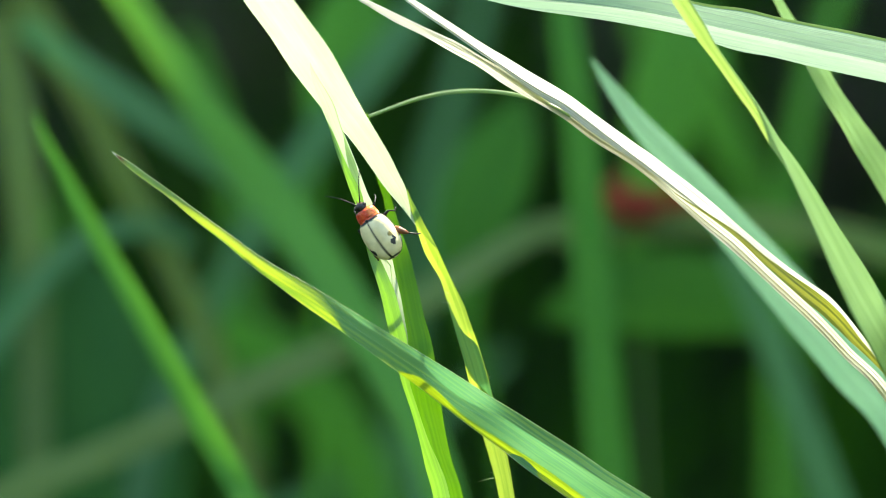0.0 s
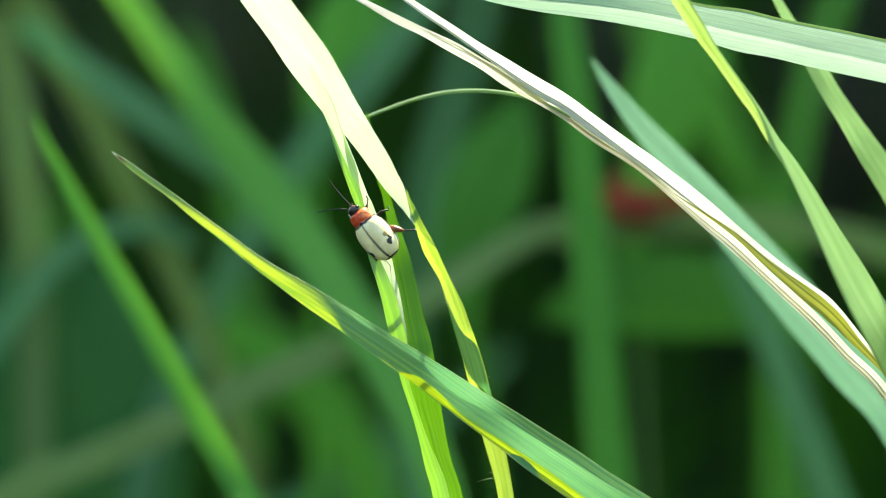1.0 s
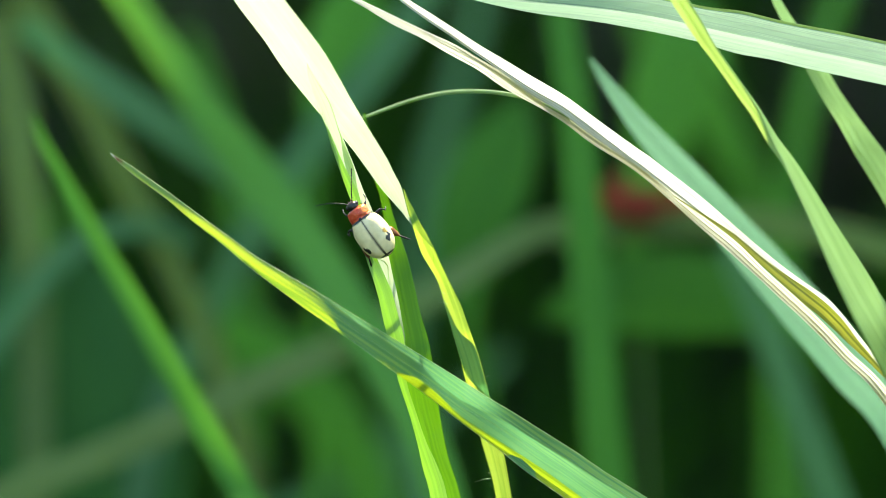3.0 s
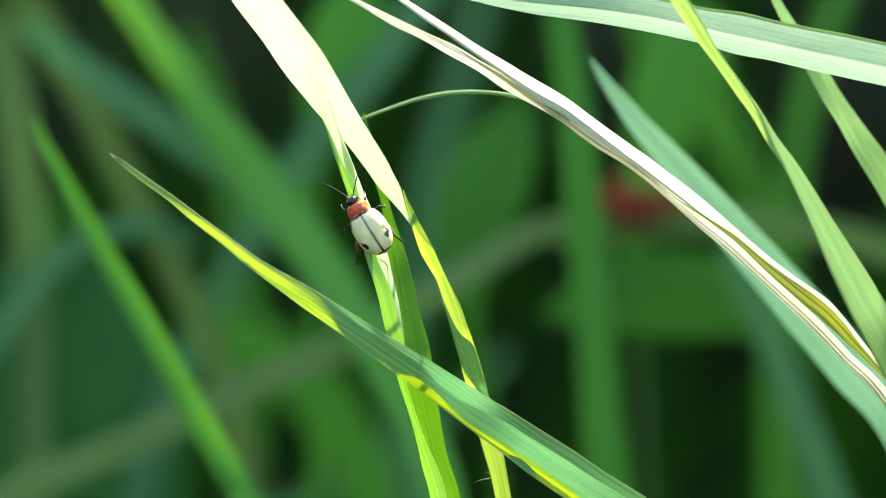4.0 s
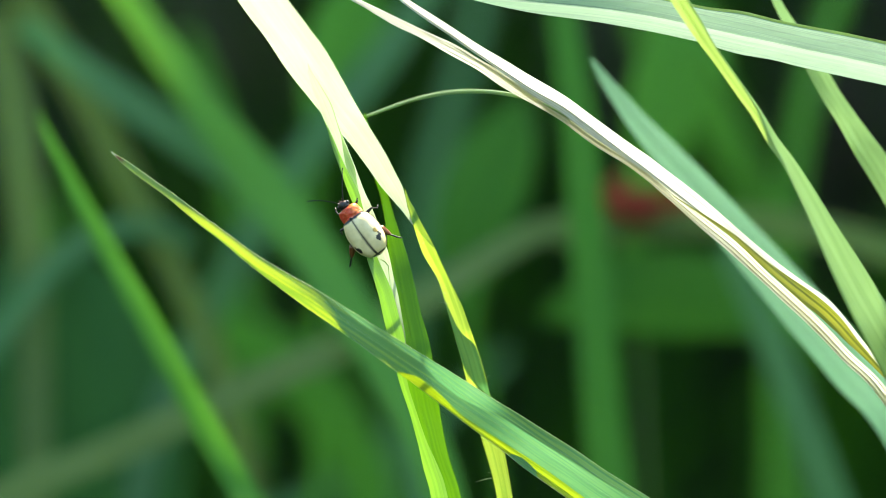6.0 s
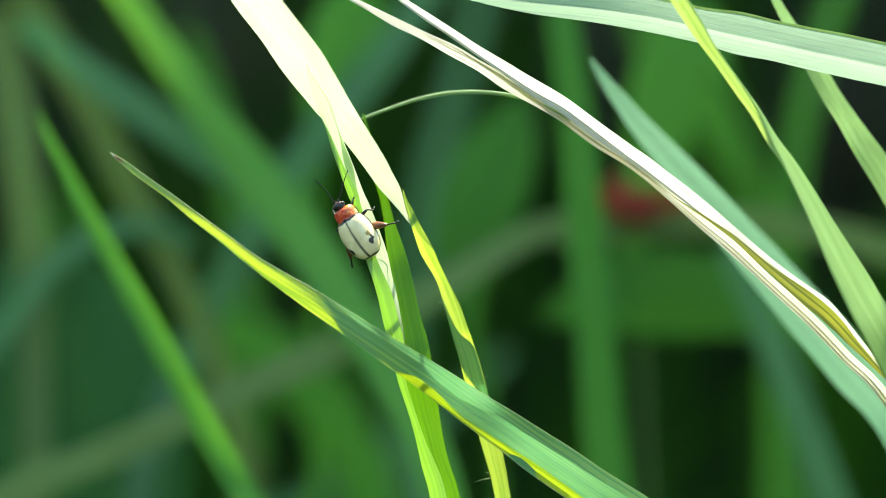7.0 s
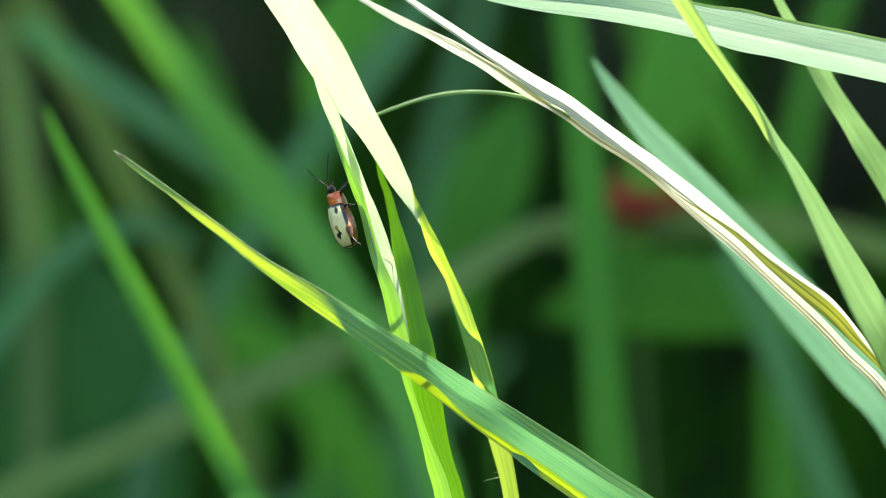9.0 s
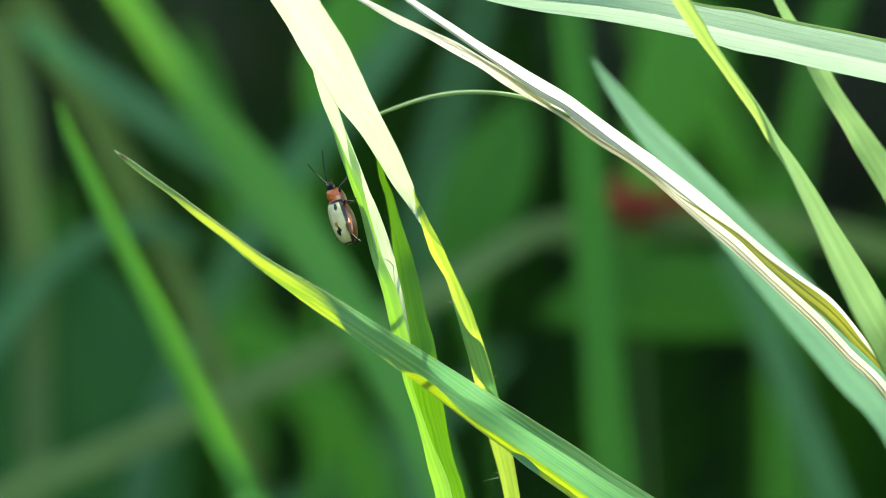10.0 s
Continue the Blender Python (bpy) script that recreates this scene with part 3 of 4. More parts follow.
slanting = pleated_blade(SLANT_PATH, SLANT_SEAMS, SLANT_TURNS, [TIPPED] * 3, "long green grass blade slanting across the others, with a withered tip",
                         upright=False, rims=(0, -1), rim=0.022, teeth=0.16, fibres=(11, 16), vein=0.010, fibre_material=PALE)
part("leaf_edge", pleated(SLANT_EDGE_PATH, SLANT_EDGE_SEAMS, SLANT_EDGE_TURNS, slanting.location, False, 0.06, 2)[0], GOLD, slanting, "narrow edge of the blade, folded under, its backlit yellow painted in")
perch = pleated_blade(PERCH_SIDE_PATH, PERCH_SIDE_SEAMS, PERCH_SIDE_TURNS, [STALK, STALK], "upright green grass blade on which the beetle climbs", ragged=0.01)


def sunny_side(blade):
    """Folded blade's other side: two lengths coloured as sunlit, with a green one between."""
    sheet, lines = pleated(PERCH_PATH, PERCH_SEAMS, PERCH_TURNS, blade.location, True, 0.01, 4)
    side = part("folded_side", sheet, SUNLIT, blade, "folded side of the blade, sunlight put into its pale colour")
    for m in (FRESH, SUNLIT):
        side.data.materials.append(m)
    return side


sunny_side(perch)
neighbour = pleated_blade(NEAR_PATH, NEAR_SEAMS, NEAR_TURNS, [LUSH, LUSH], "narrow green grass blade close behind the climbing one", fibres=(3,), vein=0.015)
BENT_LEAN = [(30, 49), (10, 48), (2, 46)]
HAIRS = [((0.78, -5.44, 0.30), (-0.11, -5.27, 0.10)), ((0.50, -4.43, 0.30), (0.22, -4.26, 0.10)), ((5.04, -22.70, 0.30), (3.47, -23.08, 0.10)), ((4.93, -22.25, 0.30), (4.59, -22.13, 0.10)), ((-1.79, 0.50, 0.30), (-1.51, 0.78, 0.10)), ((4.60, -12.72, 0.30), (4.93, -12.49, 0.10))]


def bent_blade():
    """A broad blade that folds over where it narrows; the upper piece swings on the lower one."""
    root, joint = at(*BENT_FOOT_PATH[-1][:3]), at(*BENT_TOP_PATH[-1][:3])
    ob = new("grass_blade")
    ob.location = root
    # one leaf, two materials: backlit yellow-green below, sunlight coloured pale above
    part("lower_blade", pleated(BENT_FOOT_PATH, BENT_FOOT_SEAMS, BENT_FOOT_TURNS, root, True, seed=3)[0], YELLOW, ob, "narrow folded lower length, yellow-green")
    upper = part("upper_blade", pleated([(-52, 70, 10, 3.4), (-33, 47, 4, 4.6)] + BENT_TOP_PATH, [], BENT_LEAN, joint, True, 0.01, 5, 0.06)[0], SUNLIT, ob, "broad upper length, coloured pale as if sunlit")
    upper.location = joint - root
    for foot, tip in HAIRS:
        a, c = at(*foot), at(*tip)
        part("leaf_hair", cord([a, a.lerp(c, 0.5) + UP * 0.00004, c], [0.00003, 0.00002, 0.00001], root, 5), PALE, ob, "fine pale leaf hair")
    tagged(ob, "broad grass blade that folds over beside the beetle, coloured pale where sunlit", "grass")
    return ob, upper


bent, bent_upper = bent_blade()

straw = pleated_blade(STRAW_PATH, STRAW_SEAMS, STRAW_TURNS, [STRAW, STRAW], "dry bleached grass blade, folded and creased, arching over", upright=False, ragged=0.08, fibres=(3, 7, 11), vein=0.035)
straw_upper = pleated_blade(STRAW_UPPER_PATH, STRAW_UPPER_SEAMS, STRAW_UPPER_TURNS, [STRAW, STRAW], "curled dry straw blade lying along another dry blade", upright=False, ragged=0.06, fibres=(7, 11), vein=0.025)
part("curled_edge", pleated(STRAW_CURL_PATH, STRAW_CURL_SEAMS, STRAW_CURL_TURNS, straw_upper.location, False, 0.06, 3)[0], CURL, straw_upper, "translucent olive-yellow inner side of the curl")
TENDRIL = [(-8.63, 12.8, 4.2, 0.3, 0), (-5.3, 14.11, 4.2, 0.3, 0), (-2.75, 15.0, 4.2, 0.3, 0), (0.06, 15.64, 4.0, 0.3, 0), (3.14, 15.78, 2.4, 0.3, 0), (6.49, 15.40, -0.3, 0.3, 0), (9.55, 14.63, -1.3, 0.3, 0), (12.6, 13.16, -1.6, 0.3, 0)]


def tendril():
    rows = spline(TENDRIL)
    root = at(*TENDRIL[-1][:3])
    ob = part("tendril", cord([at(*r[:3]) for r in rows], [0.00020 * (0.75 + 0.5 * i / len(rows)) for i in range(len(rows))], root, 8), PALE)
    ob.location = root
    return tagged(ob, "thin pale curling tendril growing from the dry blade", "tendril")


thread = tendril()
overhang = pleated_blade(OVER_PATH, OVER_SEAMS, OVER_TURNS, [WAXY, WAXY, FRESH], "broad pale green blade reaching in overhead", upright=False, bow=0.06, fibres=(7,), vein=0.010)
thin = pleated_blade(THIN_PATH, THIN_SEAMS, THIN_TURNS, [FRESH, FRESH], "slim yellow-green grass blade beside the dry one", fibres=(3,), vein=0.015)
edge = pleated_blade(EDGE_BLADE_PATH, EDGE_BLADE_SEAMS, EDGE_BLADE_TURNS, [FRESH, FRESH], "green grass blade with pale bands passing behind the overhanging one", fibres=(3,), vein=0.015)
teal = grass_blade([(15.72, 20.22, 25, 0.37, 40), (17.46, 17.58, 25, 1.62, 40), (20.76, 13.26, 25, 3.12, 40), (24.96, 8.46, 25, 4.37, 40), (30.96, 1.56, 25, 5.74, 40), (36.96, -5.34, 25, 6.74, 40), (42.96, -12.24, 25, 7.24, 40), (48.96, -19.44, 25, 7.49, 40), (68, -85, 20, 7, 0), (85, -301.2, 40, 6, 0)],
    SEA, "broad blue-green grass blade, slightly out of focus behind the straw", fold=6, ridge=False)
# blades out of focus behind
LEFT_TOP = [(-47.26, 15.87, 58, 0.2, 8), (-46.15, 12.79, 58, 0.98, 8), (-43.02, 6.92, 58, 1.77, 8), (-39.24, 0.06, 58, 2.16, 8), (-34.66, -7.77, 58, 2.55, 8), (-29.97, -16.26, 58, 2.94, 8), (-23.96, -26.7, 58, 3.2, 8), (-18.22, -35.46, 54, 3.3, 8)]
LEFT_FOOT = [(-18.22, -35.46, 54, 3.3, 8), (-9.77, -54.49, 58, 3.59, 0), (4, -301.2, 40, 3.5, 0)]


def nodding_blade():
    root, joint = at(*LEFT_FOOT[-1][:3]), at(*LEFT_TOP[-1][:3])
    ob = new("grass_blade")
    ob.location = root
    part("lower_blade", lamina(LEFT_FOOT, root, 8, False, 0.05, seed=3)[0], MID, ob)
    upper = part("upper_blade", lamina(LEFT_TOP, joint, 8, False, 0.05, seed=5)[0], MID, ob)
    upper.location = joint - root
    tagged(ob, "soft green grass blade nodding behind the slanting one", "grass")
    return ob, upper


nodding, nodding_upper = nodding_blade()

tall = grass_blade([(14.66, 40.93, 106, 3.1, -9), (15.76, 29.99, 106, 3.84, -9), (17.8, 13.94, 106, 4.43, -9), (19.26, -2.85, 106, 4.88, -9), (20.57, -18.9, 106, 5.17, -9), (21.82, -33.49, 106, 5.32, -9), (22, -289.5, 95, 4.84, 0)],
    MID, "upright green grass blade far out of focus", group='blades behind')
grass_blade([(-47.6, 41.47, 112, 2.96, -3), (-40.21, 31.12, 112, 3.55, -3), (-31.34, 18.55, 112, 4.59, -3), (-21.64, 5.96, 110, 6.04, -3), (-13, -5.74, 104, 5.82, -3), (-5.64, -17.77, 96, 5.29, -3), (0.42, -32.17, 88, 4.63, -3), (6, -290.14, 92, 4.44, 0)],
    LEAN, "broad green blade leaning behind the beetle", group='blades behind')
grass_blade([(-55.35, 29.83, 115, 2.98, 0), (-45.68, 22.39, 115, 4.17, 0), (-34.52, 14.95, 115, 4.91, 0), (-24.85, 8.26, 115, 4.91, 0), (-16.67, -0.67, 115, 4.46, 0), (-9.23, -11.09, 115, 4.17, 0), (-3.27, -23.73, 115, 4.02, 0), (-5, -279.94, 140, 3.63, 0)],
    TEAL, "blue-green blade far out of focus", group='blades behind')
grass_blade([(-33.36, 0.08, 125, 1.52, 0), (-37.54, 2.51, 125, 2.58, 0), (-42.86, 2.96, 125, 3.04, 0), (-49.7, 0.08, 125, 3.34, 0), (-55.02, -5.24, 125, 3.5, 0), (-59.58, -11.32, 125, 3.5, 0), (-68.7, -27.28, 125, 3.5, 0), (-60, -279.94, 140, 3.09, 0)],
    TEAL, "arching blue-green blade far out of focus", group='blades behind')
grass_blade([(0.47, 38.88, 135, 3.1, 0), (-6.52, 28.79, 135, 4.66, 0), (-14.28, 18.7, 135, 5.12, 0), (-22.04, 8.61, 135, 5.12, 0), (-28.25, -1.47, 135, 4.81, 0), (-34.45, -13.89, 135, 4.66, 0), (-41.44, -32.51, 135, 4.66, 0), (-50, -277.81, 150, 4.03, 0)],
    TEAL, "blue-green blade crossing far behind", group='blades behind')
grass_blade([(20, 4.59, 120, 1.85, -12), (13.18, 2.7, 118, 3.06, -12), (4.89, -1.78, 113, 3.79, -12), (-3.22, -6.89, 108, 4.05, -12), (-13.37, -12.64, 104, 4.16, -12), (-24.15, -17.28, 102, 4.29, -12), (-38.62, -24.15, 102, 4.29, -12), (-56.7, -31.75, 102, 4.29, -12), (-74.78, -39.7, 102, 4.44, -12), (-90, -279.94, 140, 4.03, 0)],
    OLIVE, "old olive blade lying across far behind", group='blades behind')
grass_blade([(-59.2, 38.32, 128, 4.06, -34), (-54.61, 30.67, 128, 5.54, -34), (-48.49, 20.73, 128, 5.9, -34), (-42.37, 8.49, 128, 5.35, -34), (-35.49, -4.51, 128, 4.43, -34), (-27.84, -24.4, 128, 4.43, -34), (-5, -282.06, 130, 3.23, 0)],
    OLIVE, "olive grass blade far out of focus", group='blades behind')
grass_blade([(36.11, 0.07, 105, 2.27, -16), (41.2, -9.39, 105, 3.79, -16), (45.57, -20.31, 105, 4.54, -16), (49.94, -31.96, 105, 4.85, -16), (53.58, -42.15, 105, 5, -16), (60, -286.31, 110, 4.44, 0)],
    TEAL, "blue-green blade low behind the broad one", group='blades behind')
grass_blade([(15.24, 1.63, 136, 2.33, -2), (24.57, 3.19, 136, 3.42, -2), (36.24, 3.81, 136, 3.73, -2), (47.9, 3.19, 136, 3.73, -2), (60.34, 0.08, 136, 3.73, -2), (75.12, -9.25, 136, 3.73, -2), (120, -279.94, 140, 3.23, 0)],
    OLIVE, "greyish old blade arching far behind", group='blades behind')
grass_blade([(39.51, 22.72, 138, 0.63, -4), (35.6, 31.31, 138, 5.95, -4), (31.7, 25.06, 138, 9.94, -4), (29.36, 14.13, 138, 7.98, -4), (26.23, 1.64, 138, 3.52, -4), (23.11, -9.29, 138, 1.96, -4), (22.72, -24.13, 138, 1.57, -4), (35, -280.36, 138, 1.34, 0)],
    BACK, "broad bright leaf far out of focus", group='blades behind')
grass_blade([(11.4, 21.16, 138, 1.58, -8), (9.06, 15.69, 138, 8.67, -8), (5.93, 8.67, 138, 11.83, -8), (3.59, 0.86, 138, 10.25, -8), (3.59, -9.29, 138, 3.15, -8), (7.5, -28.03, 138, 1.34, -8), (12, -280.36, 138, 1.14, 0)],
    SOFT, "broad bright leaf far out of focus", group='blades behind')
grass_blade([(13.74, -9.29, 138, 1.58, -9), (21.55, -6.95, 138, 8.7, -9), (30.92, -6.17, 138, 12.65, -9), (39.51, -7.73, 138, 9.49, -9), (44.97, -12.41, 138, 3.16, -9), (48.1, -35.84, 138, 1.9, -9), (60, -280.36, 138, 1.61, 0)],
    SOFT, "broad dark leaf low in the meadow", group='blades behind')
grass_blade([(-37.5, -11.5, 200, 2, 0), (-33, -13.2, 200, 6, 0), (-27, -16.2, 200, 9, 0), (-21, -21.2, 200, 9.5, 0), (-15.4, -29, 200, 9, 0), (-10.9, -40, 200, 8, 0), (-5, -300, 190, 8, 0)],
    BACK, "soft green blade bending low in the meadow", group='blades behind')
grass_blade([(-58.87, 1.64, 138, 2.36, -6), (-55.75, -6.17, 138, 20.41, -6), (-52.63, -15.54, 138, 28.26, -6), (-47.94, -26.47, 138, 29.83, -6), (-43.26, -38.96, 138, 15.7, -6), (-40, -280.36, 138, 13.44, 0)],
    DEEP, "broad dark leaf low in the meadow", group='blades behind')
grass_blade([(-11.24, 39.12, 138, 3.15, -8), (-12.81, 31.31, 138, 10.25, -8), (-15.15, 23.5, 138, 9.46, -8), (-17.49, 14.13, 138, 3.15, -8), (-17.49, -20.22, 138, 1.89, -8), (-20, -280.36, 138, 1.61, 0)],
    BACK, "broad leaf far out of focus", group='blades behind')
grass_blade([(64.15, 44.89, 210, 3.64, -10), (58.78, 28.76, 210, 4, -10), (55.19, 9.95, 210, 4, -10), (53.4, -14.25, 210, 4, -10), (50, -265.05, 210, 2.96, 0)],
    BACK, "dim green blade deep in the meadow", group='blades behind')
grass_blade([(-43.58, 36.58, 250, 2.91, -8), (-36.86, 17.38, 250, 3.88, -8), (-33.98, -5.66, 250, 4.27, -8), (-33.02, -34.46, 250, 4.27, -8), (-40, -256.55, 250, 2.96, 0)],
    BACK, "dim green blade deep in the meadow", group='blades behind')
grass_blade([(10.76, -16.61, 230, 1.87, -6), (3.34, -24.04, 230, 3.36, -6), (-7.8, -32.39, 230, 3.73, -6), (-20.79, -40.74, 230, 3.92, -6), (-33.78, -50.02, 230, 3.92, -6), (-40, -260.8, 230, 2.82, 0)],
    TEAL, "dim green blade deep in the meadow", group='blades behind')
grass_blade([(-65.51, 9.53, 240, 1.91, -8), (-62.68, -3.68, 240, 3.43, -8), (-58.91, -22.56, 240, 3.81, -8), (-56.07, -43.33, 240, 3.81, -8), (-70, -258.68, 240, 2.69, 0)],
    BACK, "dim green blade deep in the meadow", group='blades behind')
grass_blade([(7.54, 47.72, 270, 3.59, -6), (3.57, 31.84, 270, 4.39, -6), (-2.38, 12, 270, 4.59, -6), (-6.35, -17.76, 270, 4.39, -6), (-15, -252.3, 270, 2.96, 0)],
    TEAL, "dim green blade deep in the meadow", group='blades behind')
grass_blade([(-61.49, 32.6, 134, 3.91, -8), (-59.16, 21.76, 134, 5.47, -8), (-57.62, 9.37, 134, 5.47, -8), (-56.07, -9.22, 134, 4.69, -8), (-60, -281.21, 134, 4.03, 0)],
    OLIVE, "dim green blade deep in the meadow", group='blades behind')
grass_blade([(33.33, 49.7, 270, 6.13, -14), (38.29, 37.8, 270, 9.2, -14), (46.23, 25.89, 270, 9.2, -14), (54.16, 11.01, 270, 5.11, -14), (60.12, -7.84, 270, 3.07, -14), (75, -252.3, 270, 2.02, 0)],
    BACK, "dim green blade deep in the meadow", group='blades behind')


def meadow():
    """Grass further back, one loose stand."""
    r = random.Random(4)
    bm = bmesh.new()
    layer = bm.loops.layers.uv.new("uv")
    for i in range(26000):
        y = 0.26 + 2.4 * r.random() ** 1.4
        x = (r.random() * 2 - 1) * (0.16 + 0.30 * y)
        if i > 1100:
            x, y = r.gauss(0, 2.2), r.gauss(0.2, 2.3)
            if abs(x) < 0.16 + 0.3 * max(y, 0) and y > -0.6:
                continue
        if noise.noise(Vector((x * 7, y * 4.5, 2.2))) < -0.02:
            continue
        high, wide = r.uniform(0.10, 0.30), r.uniform(0.0025, 0.006)
        lean, turn = r.uniform(0.0, 0.5), r.uniform(0, 6.28)
        face = r.uniform(0, 6.28)
        side = Vector((math.cos(face), math.sin(face), 0)) * wide
        rows = []
        steps = 7 if i <= 1100 else 3
        for k in range(steps + 1):
            s = k / steps
            c = Vector((x + math.cos(turn) * lean * high * s * s, y + math.sin(turn) * lean * high * s * s, high * (s - 0.25 * lean * s ** 3) - 0.01))
            d = side * (1 - s ** 2.5) + side * 0.03
            rows.append((bm.verts.new(c - d), bm.verts.new(c + d), s))
        for (a, b, s), (c, d, q) in zip(rows, rows[1:]):
            f = bm.faces.new((a, b, d, c))
            for loop, uv in zip(f.loops, ((0, s), (1, s), (1, q), (0, q))):
                loop[layer].uv = (uv[0] * wide * 2000 + i * 9, uv[1] * high * 1000)
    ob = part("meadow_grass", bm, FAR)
    tagged(ob, "dense meadow grass in the distance, deep shade put into its colour", "grass", kind="stuff")


def leaf_into(bm, layer, c, r, long, wide):
    """One small pointed leaf, creased along its middle."""
    q, tilt = r.uniform(0, 6.28), r.uniform(-0.6, 0.6)
    ahead = Vector((math.cos(q), math.sin(q), tilt)).normalized()
    side = ahead.cross(Vector((0, 0, 1))).normalized()
    rows = []
    for k in range(4):
        s = k / 3
        d = side * wide * math.sin(math.pi * (0.06 + 0.92 * s))
        m = c + ahead * long * (s - 0.5) + Vector((0, 0, -0.25 * long * s * s))
        rows.append((bm.verts.new(m - d + Vector((0, 0, 0.2 * wide))), bm.verts.new(m), bm.verts.new(m + d + Vector((0, 0, 0.2 * wide)))))
    for a, b in zip(rows, rows[1:]):
        for j in (0, 1):
            f = bm.faces.new((a[j], a[j + 1], b[j + 1], b[j]))
            for loop in f.loops:
                loop[layer].uv = (loop.vert.co.x * 1000, loop.vert.co.y * 1000)


def shrub(foot, tips, clumps, label, seed):
    """Stems that rise from one foot to the tips, and a leafy crown: clumps are (centre, radii, leaves)."""
    r = random.Random(seed)
    foot = Vector(foot)
    ob = new("shrub")
    ob.location = foot
    for tip in tips:
        tip = Vector(tip)
        knee = foot.lerp(tip, 0.4)
        knee.z = foot.z + (tip.z - foot.z) * 0.7
        points = [foot * (1 - s) ** 2 + knee * 2 * s * (1 - s) + tip * s * s + Vector((r.uniform(-1, 1), r.uniform(-1, 1), r.uniform(-0.4, 0.4))) * 0.02 * min(1, 8 * s * (1 - s))
                  for s in (k / 9 for k in range(10))]
        thick = 0.012 if (tip - foot).length > 1.2 else 0.007
        part("stem", cord(points, [thick * (1 - 0.85 * k / 9) for k in range(10)], foot), BARK, ob)
    bm = bmesh.new()
    layer = bm.loops.layers.uv.new("uv")
    # a made-up gap in the leaves lets the sun through to the beetle's blades
    across = SUN.cross(Vector((0, 0, 1))).normalized()
    over = across.cross(SUN)
    for centre, radii, count in clumps:
        placed = 0
        while placed < count:
            d = Vector((r.uniform(-1, 1), r.uniform(-1, 1), r.uniform(-1, 1)))
            c = Vector((centre[0] + d.x * radii[0], centre[1] + d.y * radii[1], centre[2] + d.z * radii[2]))
            edge = 0.80 + 0.35 * noise.noise(c * 3.1 + Vector((seed, 0, 0)))
            if d.length > edge or c.z < 0.02:
                continue
            ray = c - Vector((0.0, 0.005, 0.3))
            if abs(ray.dot(across)) < 0.13 and -0.062 < ray.dot(over) < 0.11:
                continue
            leaf_into(bm, layer, c - foot, r, r.uniform(0.035, 0.075), r.uniform(0.014, 0.028))
            placed += 1
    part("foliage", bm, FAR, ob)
    return tagged(ob, label, "shrub")


def unseen_shrubs():
    """Added, mostly unseen shrubs that shade the meadow behind the blades and surround them."""
    shrub((0.35, 1.5, -0.01), [(0.1, 0.45, 1.02), (0.6, 0.6, 1.05), (-0.5, 1.2, 1.1), (1.2, 1.1, 1.1), (0.3, 1.4, 1.5), (-0.3, 2.3, 1.2), (1.0, 2.4, 1.2)],
          [((0.25, 0.75, 1.06), (1.15, 0.98, 0.26), 9000), ((0.60, 1.9, 1.2), (1.5, 1.2, 0.5), 12000), ((0.9, 3.2, 0.9), (1.9, 0.9, 0.7), 9000), ((-0.5, 1.8, 0.45), (0.8, 0.5, 0.6), 1800), ((0.9, 1.9, 0.45), (0.9, 0.6, 0.6), 1800), ((0.2, 2.0, 0.4), (0.8, 0.4, 0.6), 1500)],
          "large leafy green shrub, added mostly unseen to shade the meadow", 9)
    for k, (x, y, wide, high) in enumerate([(-1.05, 0.35, 0.5, 0.85), (-0.95, -0.75, 0.45, 0.7), (-0.2, -1.35, 0.6, 0.8), (0.85, -0.95, 0.5, 0.9), (1.25, 0.1, 0.5, 0.75)]):
        shrub((x, y, -0.01), [(x + wide * 0.5 * math.cos(q), y + wide * 0.5 * math.sin(q), high * 0.9) for q in (0.3 + k, 1.9 + k, 3.4 + k, 5.0 + k)],
              [((x, y, high * 0.5), (wide, wide * 0.9, high * 0.62), 900), ((x + wide * 0.3, y - wide * 0.25, high * 0.75), (wide * 0.6, wide * 0.6, high * 0.45), 450)],
              "leafy green shrub added out of view to block low skylight", 20 + k)


meadow()
unseen_shrubs()


def red_flower():
    """A poppy-like bloom on a thin stalk."""
    ob = new("flower")
    foot = at(26.8, -279.9, 140)
    top = at(26.8, 3.9, 140)
    ob.location = foot
    part("stalk", cord([foot, foot.lerp(top, 0.4) + Vector((0.004, 0, 0)), foot.lerp(top, 0.75) + Vector((0.003, 0, 0)), top], [0.0005, 0.0004, 0.0003, 0.0003], foot), OLIVE, ob)
    for k in range(5):
        bm = bmesh.new()
        layer = bm.loops.layers.uv.new("uv")
        q = k * 2 * math.pi / 5 + 0.3
        rows = []
        for i in range(7):
            s = i / 6
            out = 0.0085 * math.sin(s * 1.5)
            wide = 0.0052 * math.sin(math.pi * (0.12 + 0.80 * s)) ** 0.7
            rise = 0.006 * s ** 1.4
            rows.append([bm.verts.new(top - foot + Vector((math.cos(q) * out - math.sin(q) * wide * x, math.sin(q) * out + math.cos(q) * wide * x, rise - 0.0008 * x * x)))
                         for x in (-1, -0.5, 0, 0.5, 1)])
        for a, b in zip(rows, rows[1:]):
            for i in range(4):
                f = bm.faces.new((a[i], a[i + 1], b[i + 1], b[i]))
                for loop in f.loops:
                    loop[layer].uv = (loop.vert.co.x * 1000, loop.vert.co.z * 1000)
        part("petal", bm, PETAL, ob)
